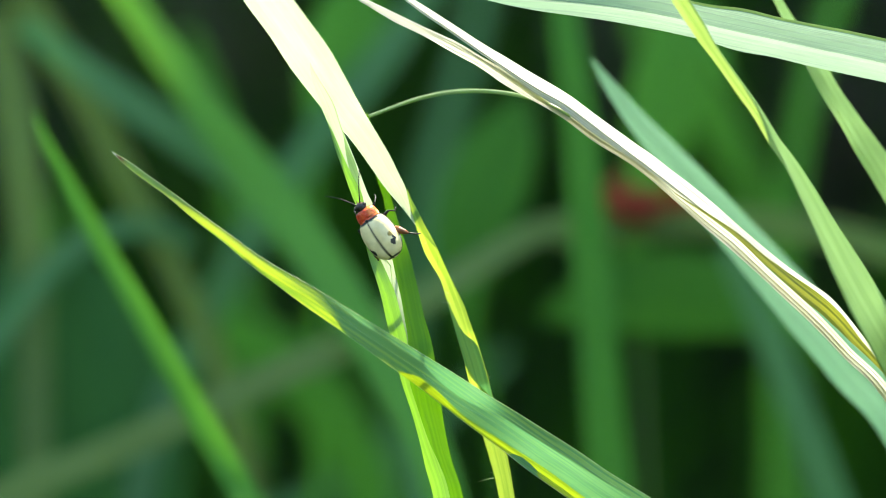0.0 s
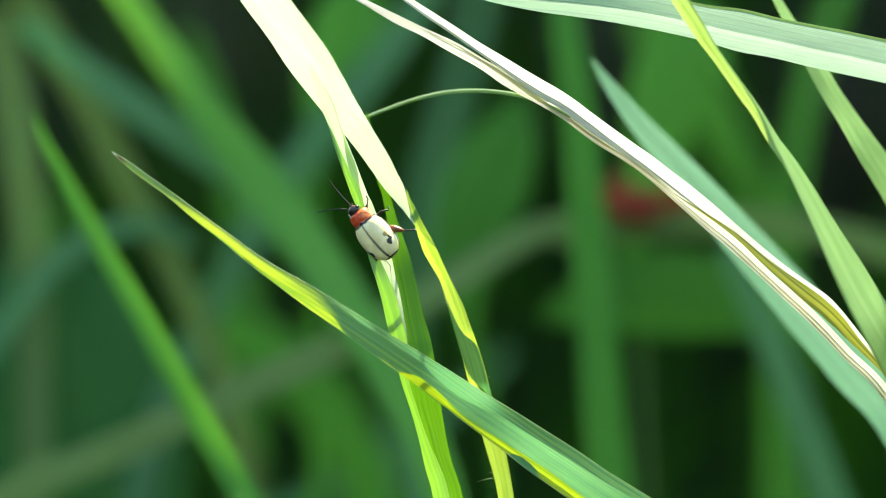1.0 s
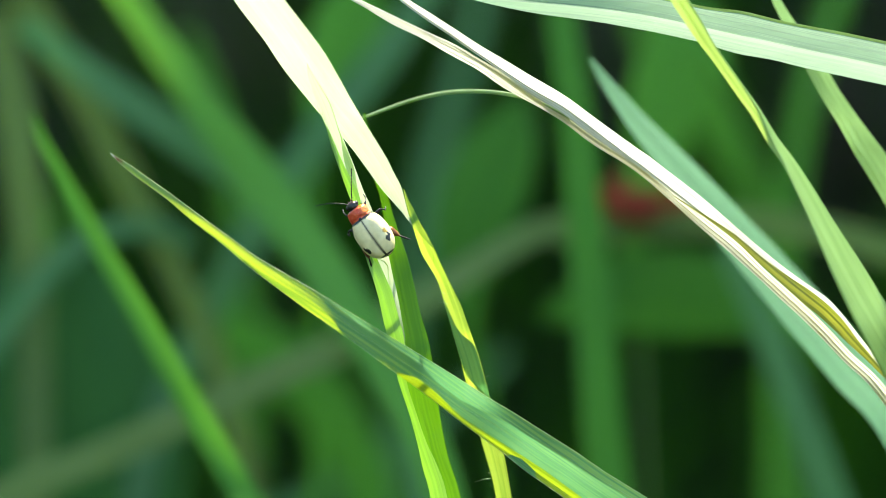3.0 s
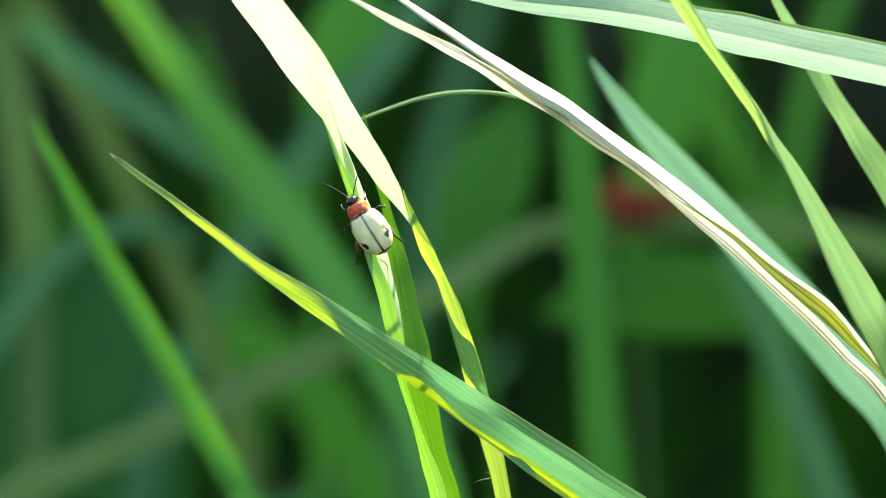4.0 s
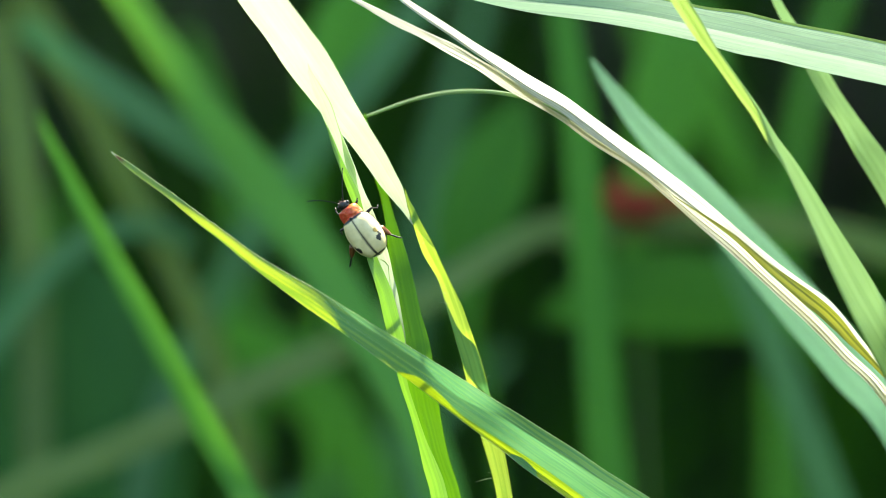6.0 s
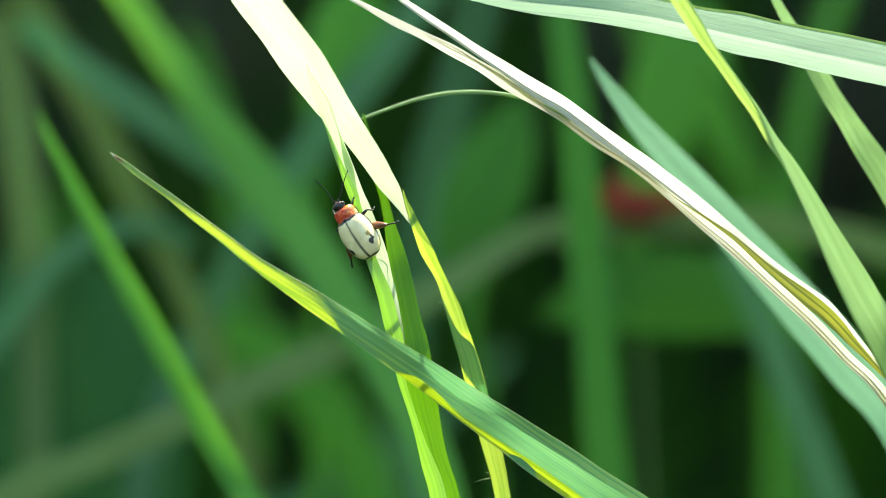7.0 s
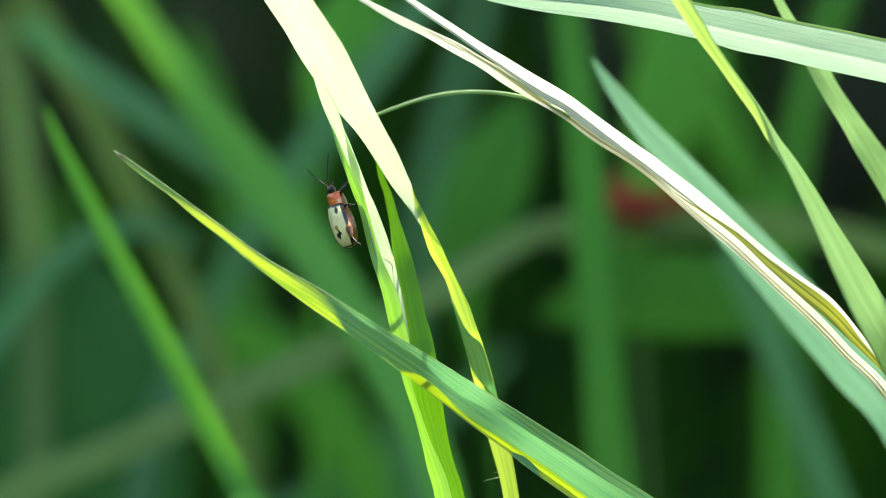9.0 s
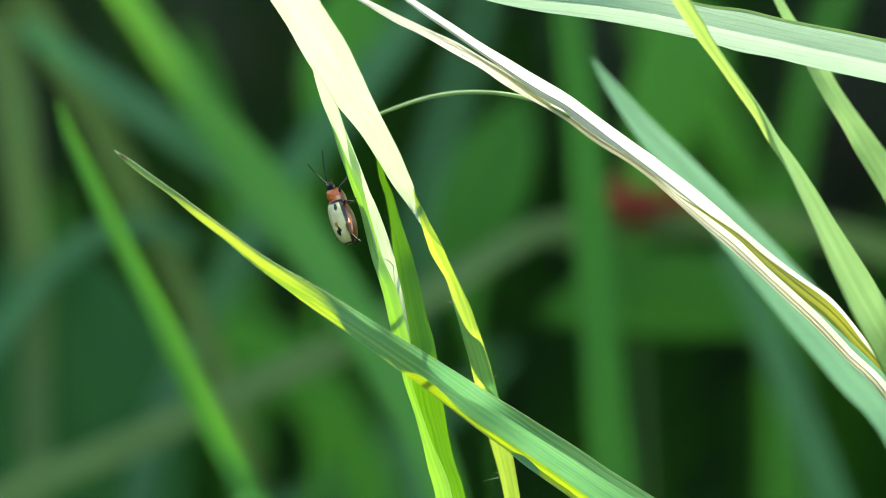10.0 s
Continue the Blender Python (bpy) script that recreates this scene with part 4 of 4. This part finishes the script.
    part("flower_centre", cord([top + Vector((0, 0, z)) for z in (-0.001, 0.001, 0.003, 0.0045, 0.005)], [0.002, 0.0045, 0.005, 0.003, 0.0008], foot, 12), PETAL, ob)
    tagged(ob, "small red flower among the grass, out of focus", "flower")
    return ob


bloom = red_flower()


# ---- the beetle ----
def mm(x, y, z):
    return Vector((x, y, z)) / 1000


def leg_mesh(points, radii):
    line = [mm(*p) for p in points]
    fine, sizes = [], []
    for i in range(len(line) - 1):
        for k in range(6):
            s = k / 6
            fine.append(line[i].lerp(line[i + 1], s))
            sizes.append((radii[i] * (1 - s) + radii[i + 1] * s) / 1000)
    return cord(fine + [line[-1]], sizes + [radii[-1] / 1000], sides=8)


def dome(half_width, height, y0, y1, power, start, sweep, n=56, m=40, side=0, flat=0.0, square=1.0, narrow=0.0):
    """A shell over the body's axis, from y0 (front) to y1 (rear); side 1 or -1 gives one wing case."""
    bm = bmesh.new()
    lap = bm.verts.layers.float.new("lap")
    rows = []
    for i in range(n + 1):
        s = i / n
        x = start[0] + (start[1] - start[0]) * s
        shape = max(1 - abs(2 * x - 1) ** power, 0.0004) ** 0.5
        row = []
        for k in range(m + 1):
            q = radians(sweep) * (k / m if side else 2 * k / m - 1)
            if side:
                q *= side
            across, up = math.sin(q), math.cos(q)
            across = math.copysign(abs(across) ** square, across)
            up = math.copysign(abs(up) ** square, up)
            v = bm.verts.new(mm(half_width * shape * across * (1 + flat * across ** 4) * (1 - narrow * (1 - s)), y0 + (y1 - y0) * s, height * shape ** 0.8 * up))
            v[lap] = abs(math.degrees(q))
            row.append(v)
        rows.append(row)
    for a, b in zip(rows, rows[1:]):
        for k in range(m):
            bm.faces.new((a[k], b[k], b[k + 1], a[k + 1]))
    return bm


def blob(cx, cy, cz, rx, ry, rz, n=20):
    bm = bmesh.new()
    bmesh.ops.create_uvsphere(bm, u_segments=n, v_segments=n // 2, radius=0.001)
    for v in bm.verts:
        v.co = Vector((v.co.x * rx, v.co.y * ry, v.co.z * rz)) + mm(cx, cy, cz)
    return bm


def pigment(ob, rule):
    """Stores the shell's pigment at each corner of the mesh; the rule takes millimetres."""
    layer = ob.data.color_attributes.new("pigment", "FLOAT_COLOR", "POINT")
    lap = ob.data.attributes["lap"].data if "lap" in ob.data.attributes else None
    for v in ob.data.vertices:
        layer.data[v.index].color = (*rule(v.co * 1000, lap[v.index].value if lap else 0.0), 1)


def mixed(a, b, f):
    f = max(0.0, min(1.0, f))
    return tuple(x * (1 - f) + y * f for x, y in zip(a, b))


BLACK, CREAM, RED, AMBER = (0.006, 0.005, 0.005), (0.78, 0.64, 0.31), (0.66, 0.058, 0.017), (0.78, 0.20, 0.022)


def wing_case_pigment(p, q):
    x, y = abs(p.x), p.y
    s = (1.25 - y) / 4.51
    wob = 0.05 * noise.noise(Vector((p.x * 3, p.y * 3, p.z * 3)))
    c = mixed(CREAM, (0.86, 0.73, 0.40), 0.5 + noise.noise(Vector((p.x * 1.3, p.y * 1.3, 4))))
    c = mixed(c, (0.66, 0.56, 0.24), (q - 40) / 60)
    stripe = 0.072 + 0.042 * math.sin(math.pi * min(max(s, 0), 1)) + wob * 0.15
    c = mixed(BLACK, c, (x - stripe) / 0.035)
    # black margin
    c = mixed(c, BLACK, (q - 86 + 10 * wob) / 2)
    c = mixed(c, BLACK, (0.055 - s + wob * 0.3) / 0.015)
    c = mixed(BLACK, c, (abs(s - 0.955) - 0.016) / 0.012)
    # the dark spot behind the middle, with a tail towards the rim
    dx, dy = (q - 42) / 90 * 2.3, y + 1.80
    spot = min(math.hypot(dx, dy * 0.9) - 0.27, math.hypot(dx - 0.30, dy - 0.22) - 0.16, math.hypot(dx - 0.22, dy - 0.46) - 0.10)
    c = mixed(BLACK, c, (spot + wob * 1.6) / 0.04)
    if p.x > 0:
        # a worn patch on one wing case
        rub = math.hypot((q - 44) / 90 * 2.4, (y + 1.00)) - 0.24
        c = mixed((0.30, 0.20, 0.03), c, (rub + wob * 3) / 0.06)
    # shoulder mark
    c = mixed(BLACK, c, (math.hypot((q - 66) / 90 * 2.3, (y - 0.65) * 0.5) - 0.17 + wob) / 0.05)
    return c


def neck_shield_pigment(p, q):
    n = noise.noise(Vector((p.x * 2.2, p.y * 2.2, 1)))
    fine = noise.noise(Vector((p.x * 7, p.y * 7, 3)))
    c = mixed(RED, AMBER, 0.1 + 0.9 * n + 0.5 * p.x)
    # pinkish highlights painted into the shell's colour as fine mottling
    c = mixed(c, (0.55, 0.16, 0.12), 0.9 * fine)
    c = mixed(c, (0.12, 0.008, 0.004), -0.9 * fine - 0.1)
    c = mixed(c, (0.75, 0.48, 0.26), (abs(p.x) - 1.12) / 0.06)
    c = mixed(c, (0.10, 0.012, 0.006), (p.y - 2.30 - 0.1 * n) / 0.12)
    return mixed(c, BLACK, (1.22 - p.y) / 0.06)


def head_pigment(p, q):
    c = mixed(BLACK, (0.42, 0.10, 0.02), (p.z - 0.66 + 0.10 * noise.noise(p * 3) - 0.5 * max(0, p.y - 2.6)) / 0.08)
    return mixed(c, (0.06, 0.022, 0.008), (p.y - 2.95) / 0.1)


def make_leg(beetle, name_points, side):
    """Thigh, shin and foot of one leg; the leg turns at the hip."""
    hip, thigh, shin, foot, sizes, brown = name_points
    leg = new("leg")
    leg.parent = beetle
    leg.location = mm(hip[0] * side, hip[1], hip[2])
    swap = lambda p: (p[0] * side, p[1], p[2])
    k = [swap(p) for p in (thigh, shin, foot)]
    a = (0, 0, 0)
    if brown:
        b = tuple(0.12 * x for x in k[0])
        c = tuple(0.5 * x for x in k[0])
        d = tuple(0.85 * x for x in k[0])
        part("thigh", leg_mesh([a, b, c, d, k[0]], [0.10, sizes[0] * 0.62, sizes[0], sizes[0] * 0.62, 0.10]), CHESTNUT, leg, "swollen glossy chestnut thigh")
    else:
        c = tuple(0.5 * x for x in k[0])
        part("thigh", leg_mesh([a, c, k[0]], [sizes[0] * 0.7, sizes[0], sizes[0] * 0.6]), JET, leg)
    part("shin", leg_mesh([k[0], k[1]], [sizes[1] * 0.75, sizes[1]]), JET, leg)
    e = tuple(0.5 * (x + y) for x, y in zip(k[1], k[2]))
    part("foot", leg_mesh([k[1], e, k[2]], [sizes[1] * 0.6, sizes[1] * 0.95, sizes[1] * 0.5]), JET, leg)
    return leg


def make_antenna(beetle, side):
    """Eleven beads on a bent line; it points along its own +y and turns at its root."""
    ob_bm = bmesh.new()
    turn, here = 0.0, Vector((0, 0, 0))
    for i in range(11):
        size = 0.30 if i else 0.34
        turn += 0.6 if side > 0 else -3.0
        step = Vector((math.sin(radians(turn)) * size, math.cos(radians(turn)) * size, -0.008 * i))
        mid = here + step * 0.5
        sub = bmesh.ops.create_uvsphere(ob_bm, u_segments=8, v_segments=6, radius=0.001)["verts"]
        for v in sub:
            long = v.co.y * size * 0.62
            q = radians(turn)
            fat = 0.072 - 0.0015 * i
            taper = 1 + 0.25 * v.co.y * 1000
            x, z = v.co.x * fat * taper, v.co.z * fat * taper
            v.co = Vector((x * math.cos(q) + long * math.sin(q), -x * math.sin(q) + long * math.cos(q), z)) + mid / 1000
        here += step
    antenna = part("antenna", ob_bm, JET, beetle)
    antenna.location = mm(0.20 * side, 3.02, 0.42)
    return antenna


def lumpy(bm):
    """Uneven chitin: shallow dents and a groove before the rear edge."""
    for v in bm.verts:
        p = v.co * 1000
        dent = 0.05 * noise.noise(p * 2.6) + 0.025 * noise.noise(p * 6.5) - 0.05 * math.exp(-((p.y - 1.42) / 0.09) ** 2)
        v.co.x *= 1 + dent * 0.3
        v.co.z *= 1 + dent * 1.6
    return bm


def make_beetle():
    beetle = new("beetle")
    tagged(beetle, "small leaf beetle with cream wing cases and red neck shield", "beetle")
    for side in (1, -1):
        case = part("wing_case", dome(1.75, 1.38, 1.25, -3.26, 2.5, (0.10, 1.0), 95, side=side, square=0.80), CASE, beetle, "glossy cream wing case with black stripe and spot")
        pigment(case, wing_case_pigment)
    body = part("abdomen", blob(0, -0.95, -0.12, 1.55, 2.25, 0.95, 28), CHESTNUT, beetle, "chestnut brown underside")
    part("breast", blob(0, 1.3, -0.16, 0.92, 1.2, 0.72, 24), CHESTNUT, beetle)
    shield = part("neck_shield", lumpy(dome(1.16, 0.86, 2.46, 1.12, 5.0, (0.04, 0.92), 105, 48, 48, flat=0.06, narrow=0.16, square=0.85)), CASE, beetle, "glossy orange-red neck shield")
    pigment(shield, neck_shield_pigment)
    head = part("head", blob(0, 2.72, 0.26, 0.58, 0.52, 0.42, 24), CASE, beetle, "small dark head with reddish brow")
    pigment(head, head_pigment)
    for side in (1, -1):
        part("eye", blob(0.50 * side, 2.80, 0.25, 0.20, 0.24, 0.24, 16), JET, head, "round black eye")
        part("feeler", leg_mesh([(0.12 * side, 3.15, 0.02), (0.18 * side, 3.34, -0.05), (0.14 * side, 3.45, -0.1)], [0.06, 0.055, 0.03]), CHESTNUT, head)
    scutellum = part("scutellum", blob(0, 1.16, 1.02, 0.20, 0.24, 0.05, 12), JET, beetle)
    legs = {}
    for side in (1, -1):
        legs["fore", side] = make_leg(beetle, ((0.55, 1.95, -0.40), (0.62, 0.38, -0.05), (0.80, 0.80, -0.70), (0.72, 1.15, -1.05), (0.16, 0.085), False), side)
        legs["middle", side] = make_leg(beetle, ((0.80, 0.75, -0.45), (1.15, 0.20, -0.02), (1.40, -0.15, -0.75), (1.55, 0.10, -1.10), (0.18, 0.09), False), side)
        legs["hind", side] = make_leg(beetle, ((1.18, -0.40, -0.12), (1.75, -1.05, -0.10), (2.40, -1.35, -0.45), (2.75, -1.45, -0.75), (0.40, 0.10), True), side)
    antennae = {side: make_antenna(beetle, side) for side in (1, -1)}
    return beetle, legs, antennae


beetle, legs, antennae = make_beetle()


# ---- what moves ----
def sway(ob, rows):
    """Bends a rooted blade about its foot: rows of seconds, shift right, shift up (mm at the height of the subject)."""
    root = ob.location.copy()
    high = 0.3 - root.z
    keys = []
    for t, right, up in rows:
        keys.append((t, Matrix.Translation(root + UP * (up / 1000)) @ Matrix.Rotation(right / 1000 / high, 4, VIEW)))
    walk(ob, keys)


def swing(ob, rows):
    """Turns a part about its own root in the subject plane: rows of seconds, degrees clockwise."""
    spot = ob.location.copy()
    walk(ob, [(t, Matrix.Translation(spot) @ Matrix.Rotation(radians(a), 4, VIEW)) for t, a in rows])


def crawl(ob, rows):
    """Rows: seconds, place of the body's middle (u, v, w), heading in degrees, roll to its left."""
    keys = []
    for t, u, v, w, heading, roll in rows:
        h, r = radians(heading), radians(roll)
        flat = FRAME.to_3x3()
        ahead = flat @ Vector((math.cos(h), 0, math.sin(h)))
        left = flat @ Vector((-math.sin(h), 0, math.cos(h)))
        back = -VIEW * math.cos(r) + left * math.sin(r)
        right = ahead.cross(back)
        turn = Matrix((right, ahead, back)).transposed().to_4x4()
        keys.append((t, Matrix.Translation(at(u, v, w)) @ turn))
    walk(ob, keys)


def feel(ob, rows):
    """Antenna: seconds, yaw to the body's left and lift, degrees."""
    spot = ob.location.copy()
    walk(ob, [(t, Matrix.Translation(spot) @ pose(0, 0, 0, lift, 0, yaw)) for t, yaw, lift in rows])


def motions():
    sway(bent, [(0, 0, 0), (0.5, 0.03, 0), (1, -0.08, 0), (1.5, -0.08, 0), (2, -0.17, 0), (2.5, -0.25, 0), (4, -0.39, 0), (4.5, -0.22, 0), (5, 0.17, 0), (5.5, 0, 0), (7, -0.42, 0), (7.5, -0.22, 0), (8, -0.08, 0), (8.5, 0.17, 0), (9, 0.48, 0), (9.5, 0.62, 0), (10, 0.56, 0)])
    swing(bent_upper, [(0, 0), (0.5, 0.37), (1, -0.37), (1.5, 0.22), (2, -0.59), (2.5, -0.81), (4, -1.18), (4.5, -0.29), (5, 1.03), (5.5, 0.29), (7, -1.25), (7.5, -0.29), (8, 0.07), (8.5, 1.62), (9, 2.57), (9.5, 3.67), (10, 3.53)])
    sway(perch, [(0, 0, 0), (0.5, 0, 0), (1, -0.03, 0), (1.5, -0.11, 0), (2, -0.11, 0), (2.5, -0.22, 0), (4, -0.31, 0), (4.5, -0.17, 0), (5, -0.03, 0), (5.5, -0.11, 0), (7, -0.34, 0), (7.5, -0.28, 0), (8, -0.08, 0), (8.5, -0.03, 0), (9, 0.17, 0), (9.5, 0.22, 0), (10, 0.25, 0)])
    sway(neighbour, [(0, 0, 0), (0.5, 0, 0), (1, -0.03, 0), (1.5, -0.11, 0), (2, -0.11, 0), (2.5, -0.22, 0), (4, -0.31, 0), (4.5, -0.17, 0), (5, -0.03, 0), (5.5, -0.11, 0), (7, -0.34, 0), (7.5, -0.28, 0), (8, -0.08, 0), (8.5, -0.03, 0), (9, 0.17, 0), (9.5, 0.22, 0), (10, 0.25, 0)])
    sway(slanting, [(0, 0, 0), (0.5, 0, 0), (1, 0, 0), (1.5, -0.03, -0.03), (2, -0.06, -0.06), (2.5, -0.14, -0.06), (4, -0.2, -0.08), (4.5, -0.14, -0.06), (5, -0.03, 0), (5.5, -0.03, 0), (7, -0.17, 0), (7.5, -0.14, 0), (8, -0.03, 0), (8.5, 0.03, 0), (9, 0.17, 0.06), (9.5, 0.22, 0.06), (10, 0.22, 0.06)])
    sway(straw, [(0, 0, 0), (0.5, 0, -0.06), (1, -0.06, -0.03), (1.5, 0, -0.06), (2, -0.06, -0.08), (2.5, -0.14, -0.11), (4, -0.2, -0.25), (4.5, -0.22, -0.17), (5, -0.14, -0.2), (5.5, -0.17, -0.14), (7, -0.2, -0.25), (7.5, -0.17, -0.17), (8, -0.14, -0.11), (8.5, -0.06, -0.11), (9, 0.06, -0.06), (9.5, 0.06, -0.06), (10, 0.06, -0.08)])
    sway(straw_upper, [(0, 0, 0), (0.5, 0, -0.06), (1, -0.06, -0.03), (1.5, 0, -0.06), (2, -0.06, -0.08), (2.5, -0.14, -0.11), (4, -0.2, -0.25), (4.5, -0.22, -0.17), (5, -0.14, -0.2), (5.5, -0.17, -0.14), (7, -0.2, -0.25), (7.5, -0.17, -0.17), (8, -0.14, -0.11), (8.5, -0.06, -0.11), (9, 0.06, -0.06), (9.5, 0.06, -0.06), (10, 0.06, -0.08)])
    sway(thread, [(0, 0, 0), (0.5, 0, -0.06), (1, -0.06, -0.03), (1.5, 0, -0.06), (2, -0.06, -0.08), (2.5, -0.14, -0.11), (4, -0.2, -0.25), (4.5, -0.22, -0.17), (5, -0.14, -0.2), (5.5, -0.17, -0.14), (7, -0.2, -0.25), (7.5, -0.17, -0.17), (8, -0.14, -0.11), (8.5, -0.06, -0.11), (9, 0.06, -0.06), (9.5, 0.06, -0.06), (10, 0.06, -0.08)])
    sway(overhang, [(0, 0, 0), (0.5, 0, -0.06), (1, -0.06, -0.03), (1.5, 0, -0.06), (2, -0.06, -0.08), (2.5, -0.14, -0.11), (4, -0.2, -0.25), (4.5, -0.22, -0.17), (5, -0.14, -0.2), (5.5, -0.17, -0.14), (7, -0.2, -0.25), (7.5, -0.17, -0.17), (8, -0.14, -0.11), (8.5, -0.06, -0.11), (9, 0.06, -0.06), (9.5, 0.06, -0.06), (10, 0.06, -0.08)])
    sway(thin, [(0, 0, 0), (0.5, 0, 0), (1, -0.03, 0), (1.5, 0, 0), (2, -0.03, 0), (2.5, -0.07, 0), (4, -0.1, 0), (4.5, -0.11, 0), (5, -0.07, 0), (5.5, -0.08, 0), (7, -0.1, 0), (7.5, -0.08, 0), (8, -0.07, 0), (8.5, -0.03, 0), (9, 0.03, 0), (9.5, 0.03, 0), (10, 0.03, 0)])
    sway(edge, [(0, 0, 0), (0.5, 0, 0), (1, -0.04, 0), (1.5, 0, 0), (2, -0.04, 0), (2.5, -0.11, 0), (4, -0.16, 0), (4.5, -0.18, 0), (5, -0.11, 0), (5.5, -0.13, 0), (7, -0.16, 0), (7.5, -0.13, 0), (8, -0.11, 0), (8.5, -0.04, 0), (9, 0.04, 0), (9.5, 0.04, 0), (10, 0.04, 0)])
    sway(teal, [(0, 0, 0), (0.5, 0, 0), (1, 0, 0), (1.5, -0.01, 0), (2, -0.02, 0), (2.5, -0.06, 0), (4, -0.08, 0), (4.5, -0.06, 0), (5, -0.01, 0), (5.5, -0.01, 0), (7, -0.07, 0), (7.5, -0.06, 0), (8, -0.01, 0), (8.5, 0.01, 0), (9, 0.07, 0), (9.5, 0.09, 0), (10, 0.09, 0)])
    sway(tall, [(0, 0, 0), (0.5, 0, 0), (1, 0, 0), (1.5, -0.06, 0), (2, -0.11, 0), (2.5, -0.28, 0), (4, -0.39, 0), (4.5, -0.28, 0), (5, -0.06, 0), (5.5, -0.06, 0), (7, -0.34, 0), (7.5, -0.28, 0), (8, -0.06, 0), (8.5, 0.06, 0), (9, 0.34, 0), (9.5, 0.45, 0), (10, 0.45, 0)])
    swing(nodding_upper, [(0, 0.13), (0.5, -0.06), (1, 0), (1.5, 0.06), (2, -0.19), (2.5, -0.19), (4, -0.13), (4.5, 0.25), (5, 0.38), (5.5, 0.57), (7, 0.57), (7.5, 0.63), (8, 0.89), (8.5, 1.33), (9, 1.5), (9.5, 1.9), (10, 3.1)])
    crawl(beetle, [(0, -6.44, 1.88, -4.2, 124.1, 22), (0.5, -6.61, 1.87, -4.2, 125.24, 22), (1, -6.88, 1.75, -4.2, 130.06, 24), (1.5, -7.01, 1.63, -4.2, 130.99, 25), (2, -7.12, 1.79, -4.2, 130.89, 18), (2.5, -7.13, 1.99, -4.2, 126.34, 12), (2.7, -7.19, 1.93, -4.2, 126.98, 10), (3.8, -7.25, 2.37, -4.2, 121.78, 6), (4, -7.37, 2.4, -4.2, 122.39, 4), (4.2, -7.42, 2.4, -4.2, 121.5, 3), (4.5, -7.25, 2.54, -4.2, 120.7, 2), (4.8, -7.27, 2.51, -4.2, 118.69, 0), (5, -7.07, 2.48, -4.2, 117.53, 2), (5.3, -7.3, 2.51, -4.2, 120.6, 4), (5.5, -7.48, 2.48, -4.2, 122.67, 6), (5.7, -7.77, 2.31, -4.2, 124.99, 10), (6.8, -8.38, 1.95, -4.2, 124.11, 20), (7, -8.57, 1.95, -4.2, 123.69, 22), (7.2, -8.65, 1.95, -4.2, 123.26, 26.6), (7.5, -8.79, 1.93, -4.02, 121.68, 36), (7.8, -8.95, 1.99, -3.92, 120.26, 43.6), (8, -9.04, 2.07, -3.82, 120.44, 50), (8.2, -9.27, 2.33, -3.61, 116.1, 61.2), (8.5, -9.8, 2.75, -3.41, 113.06, 74), (8.8, -10.09, 3.09, -3.31, 110.25, 79.2), (9, -9.89, 3.26, -3.26, 107.45, 82), (9.3, -9.93, 3.31, -3.26, 110.25, 82.3), (9.5, -10.01, 3.34, -3.26, 109.94, 82.5), (9.8, -9.98, 3.42, -3.26, 109.62, 82.8), (10, -9.92, 3.6, -3.26, 108.92, 83)])
    feel(antennae[-1], [(0, 21.39, 14.38), (0.5, 0.7, 6.28), (1, 36.43, 20.81), (1.5, 24.79, 17.06), (2, 18.24, 11.81), (2.5, 1.62, 6.35), (2.7, 38.59, 12.28), (3.8, 20.12, 8.07), (4, 10.58, 6.74), (4.5, 33.28, 7.1), (5, 15.46, 6.53), (5.5, 41.17, 9.96), (7, -9.93, 2.02), (7.5, -17.75, -4.78), (8, -15.13, -12.35), (8.5, 2.77, 4.09), (9, 19.19, 31.73), (9.5, 7.7, 14.14), (10, 15.8, 27.11)])
    feel(antennae[1], [(0, -27.3, -4.5), (0.5, -51.14, -11.47), (1, 4.51, 8.01), (1.5, -6.34, 3.05), (2, -19.95, -0.33), (2.5, -27.81, 0.34), (2.7, -31.58, 0.72), (3.8, -26.65, 3.3), (4, -42.32, 3.3), (4.5, -27.69, 5.07), (5, -44.51, 4.6), (5.5, -26.55, 3.31), (7, -43.52, -9.55), (7.5, -15.99, -3.77), (8, -23.38, -18.42), (8.5, -6.24, -9.15), (9, -4.47, -8.33), (9.5, -7.14, -13.16), (10, -0.9, -1.7)])
    feel(legs['hind', 1], [(0, -20, 0), (1, -18, 0), (2.5, -28, 0), (4, -46, 0), (5.5, -46, 0), (6.8, -4, 0), (7.5, 12, 0), (8, 14, 0), (8.4, -30, -10), (10, -38, -10)])
    feel(legs['hind', -1], [(0, 42, 0), (2.7, 42, 0), (3.8, 30, 0), (4.2, 14, 0), (5, 10, 0), (5.5, 12, 0), (6.8, 22, 0), (7.5, 40, 0), (10, 42, 0)])


motions()
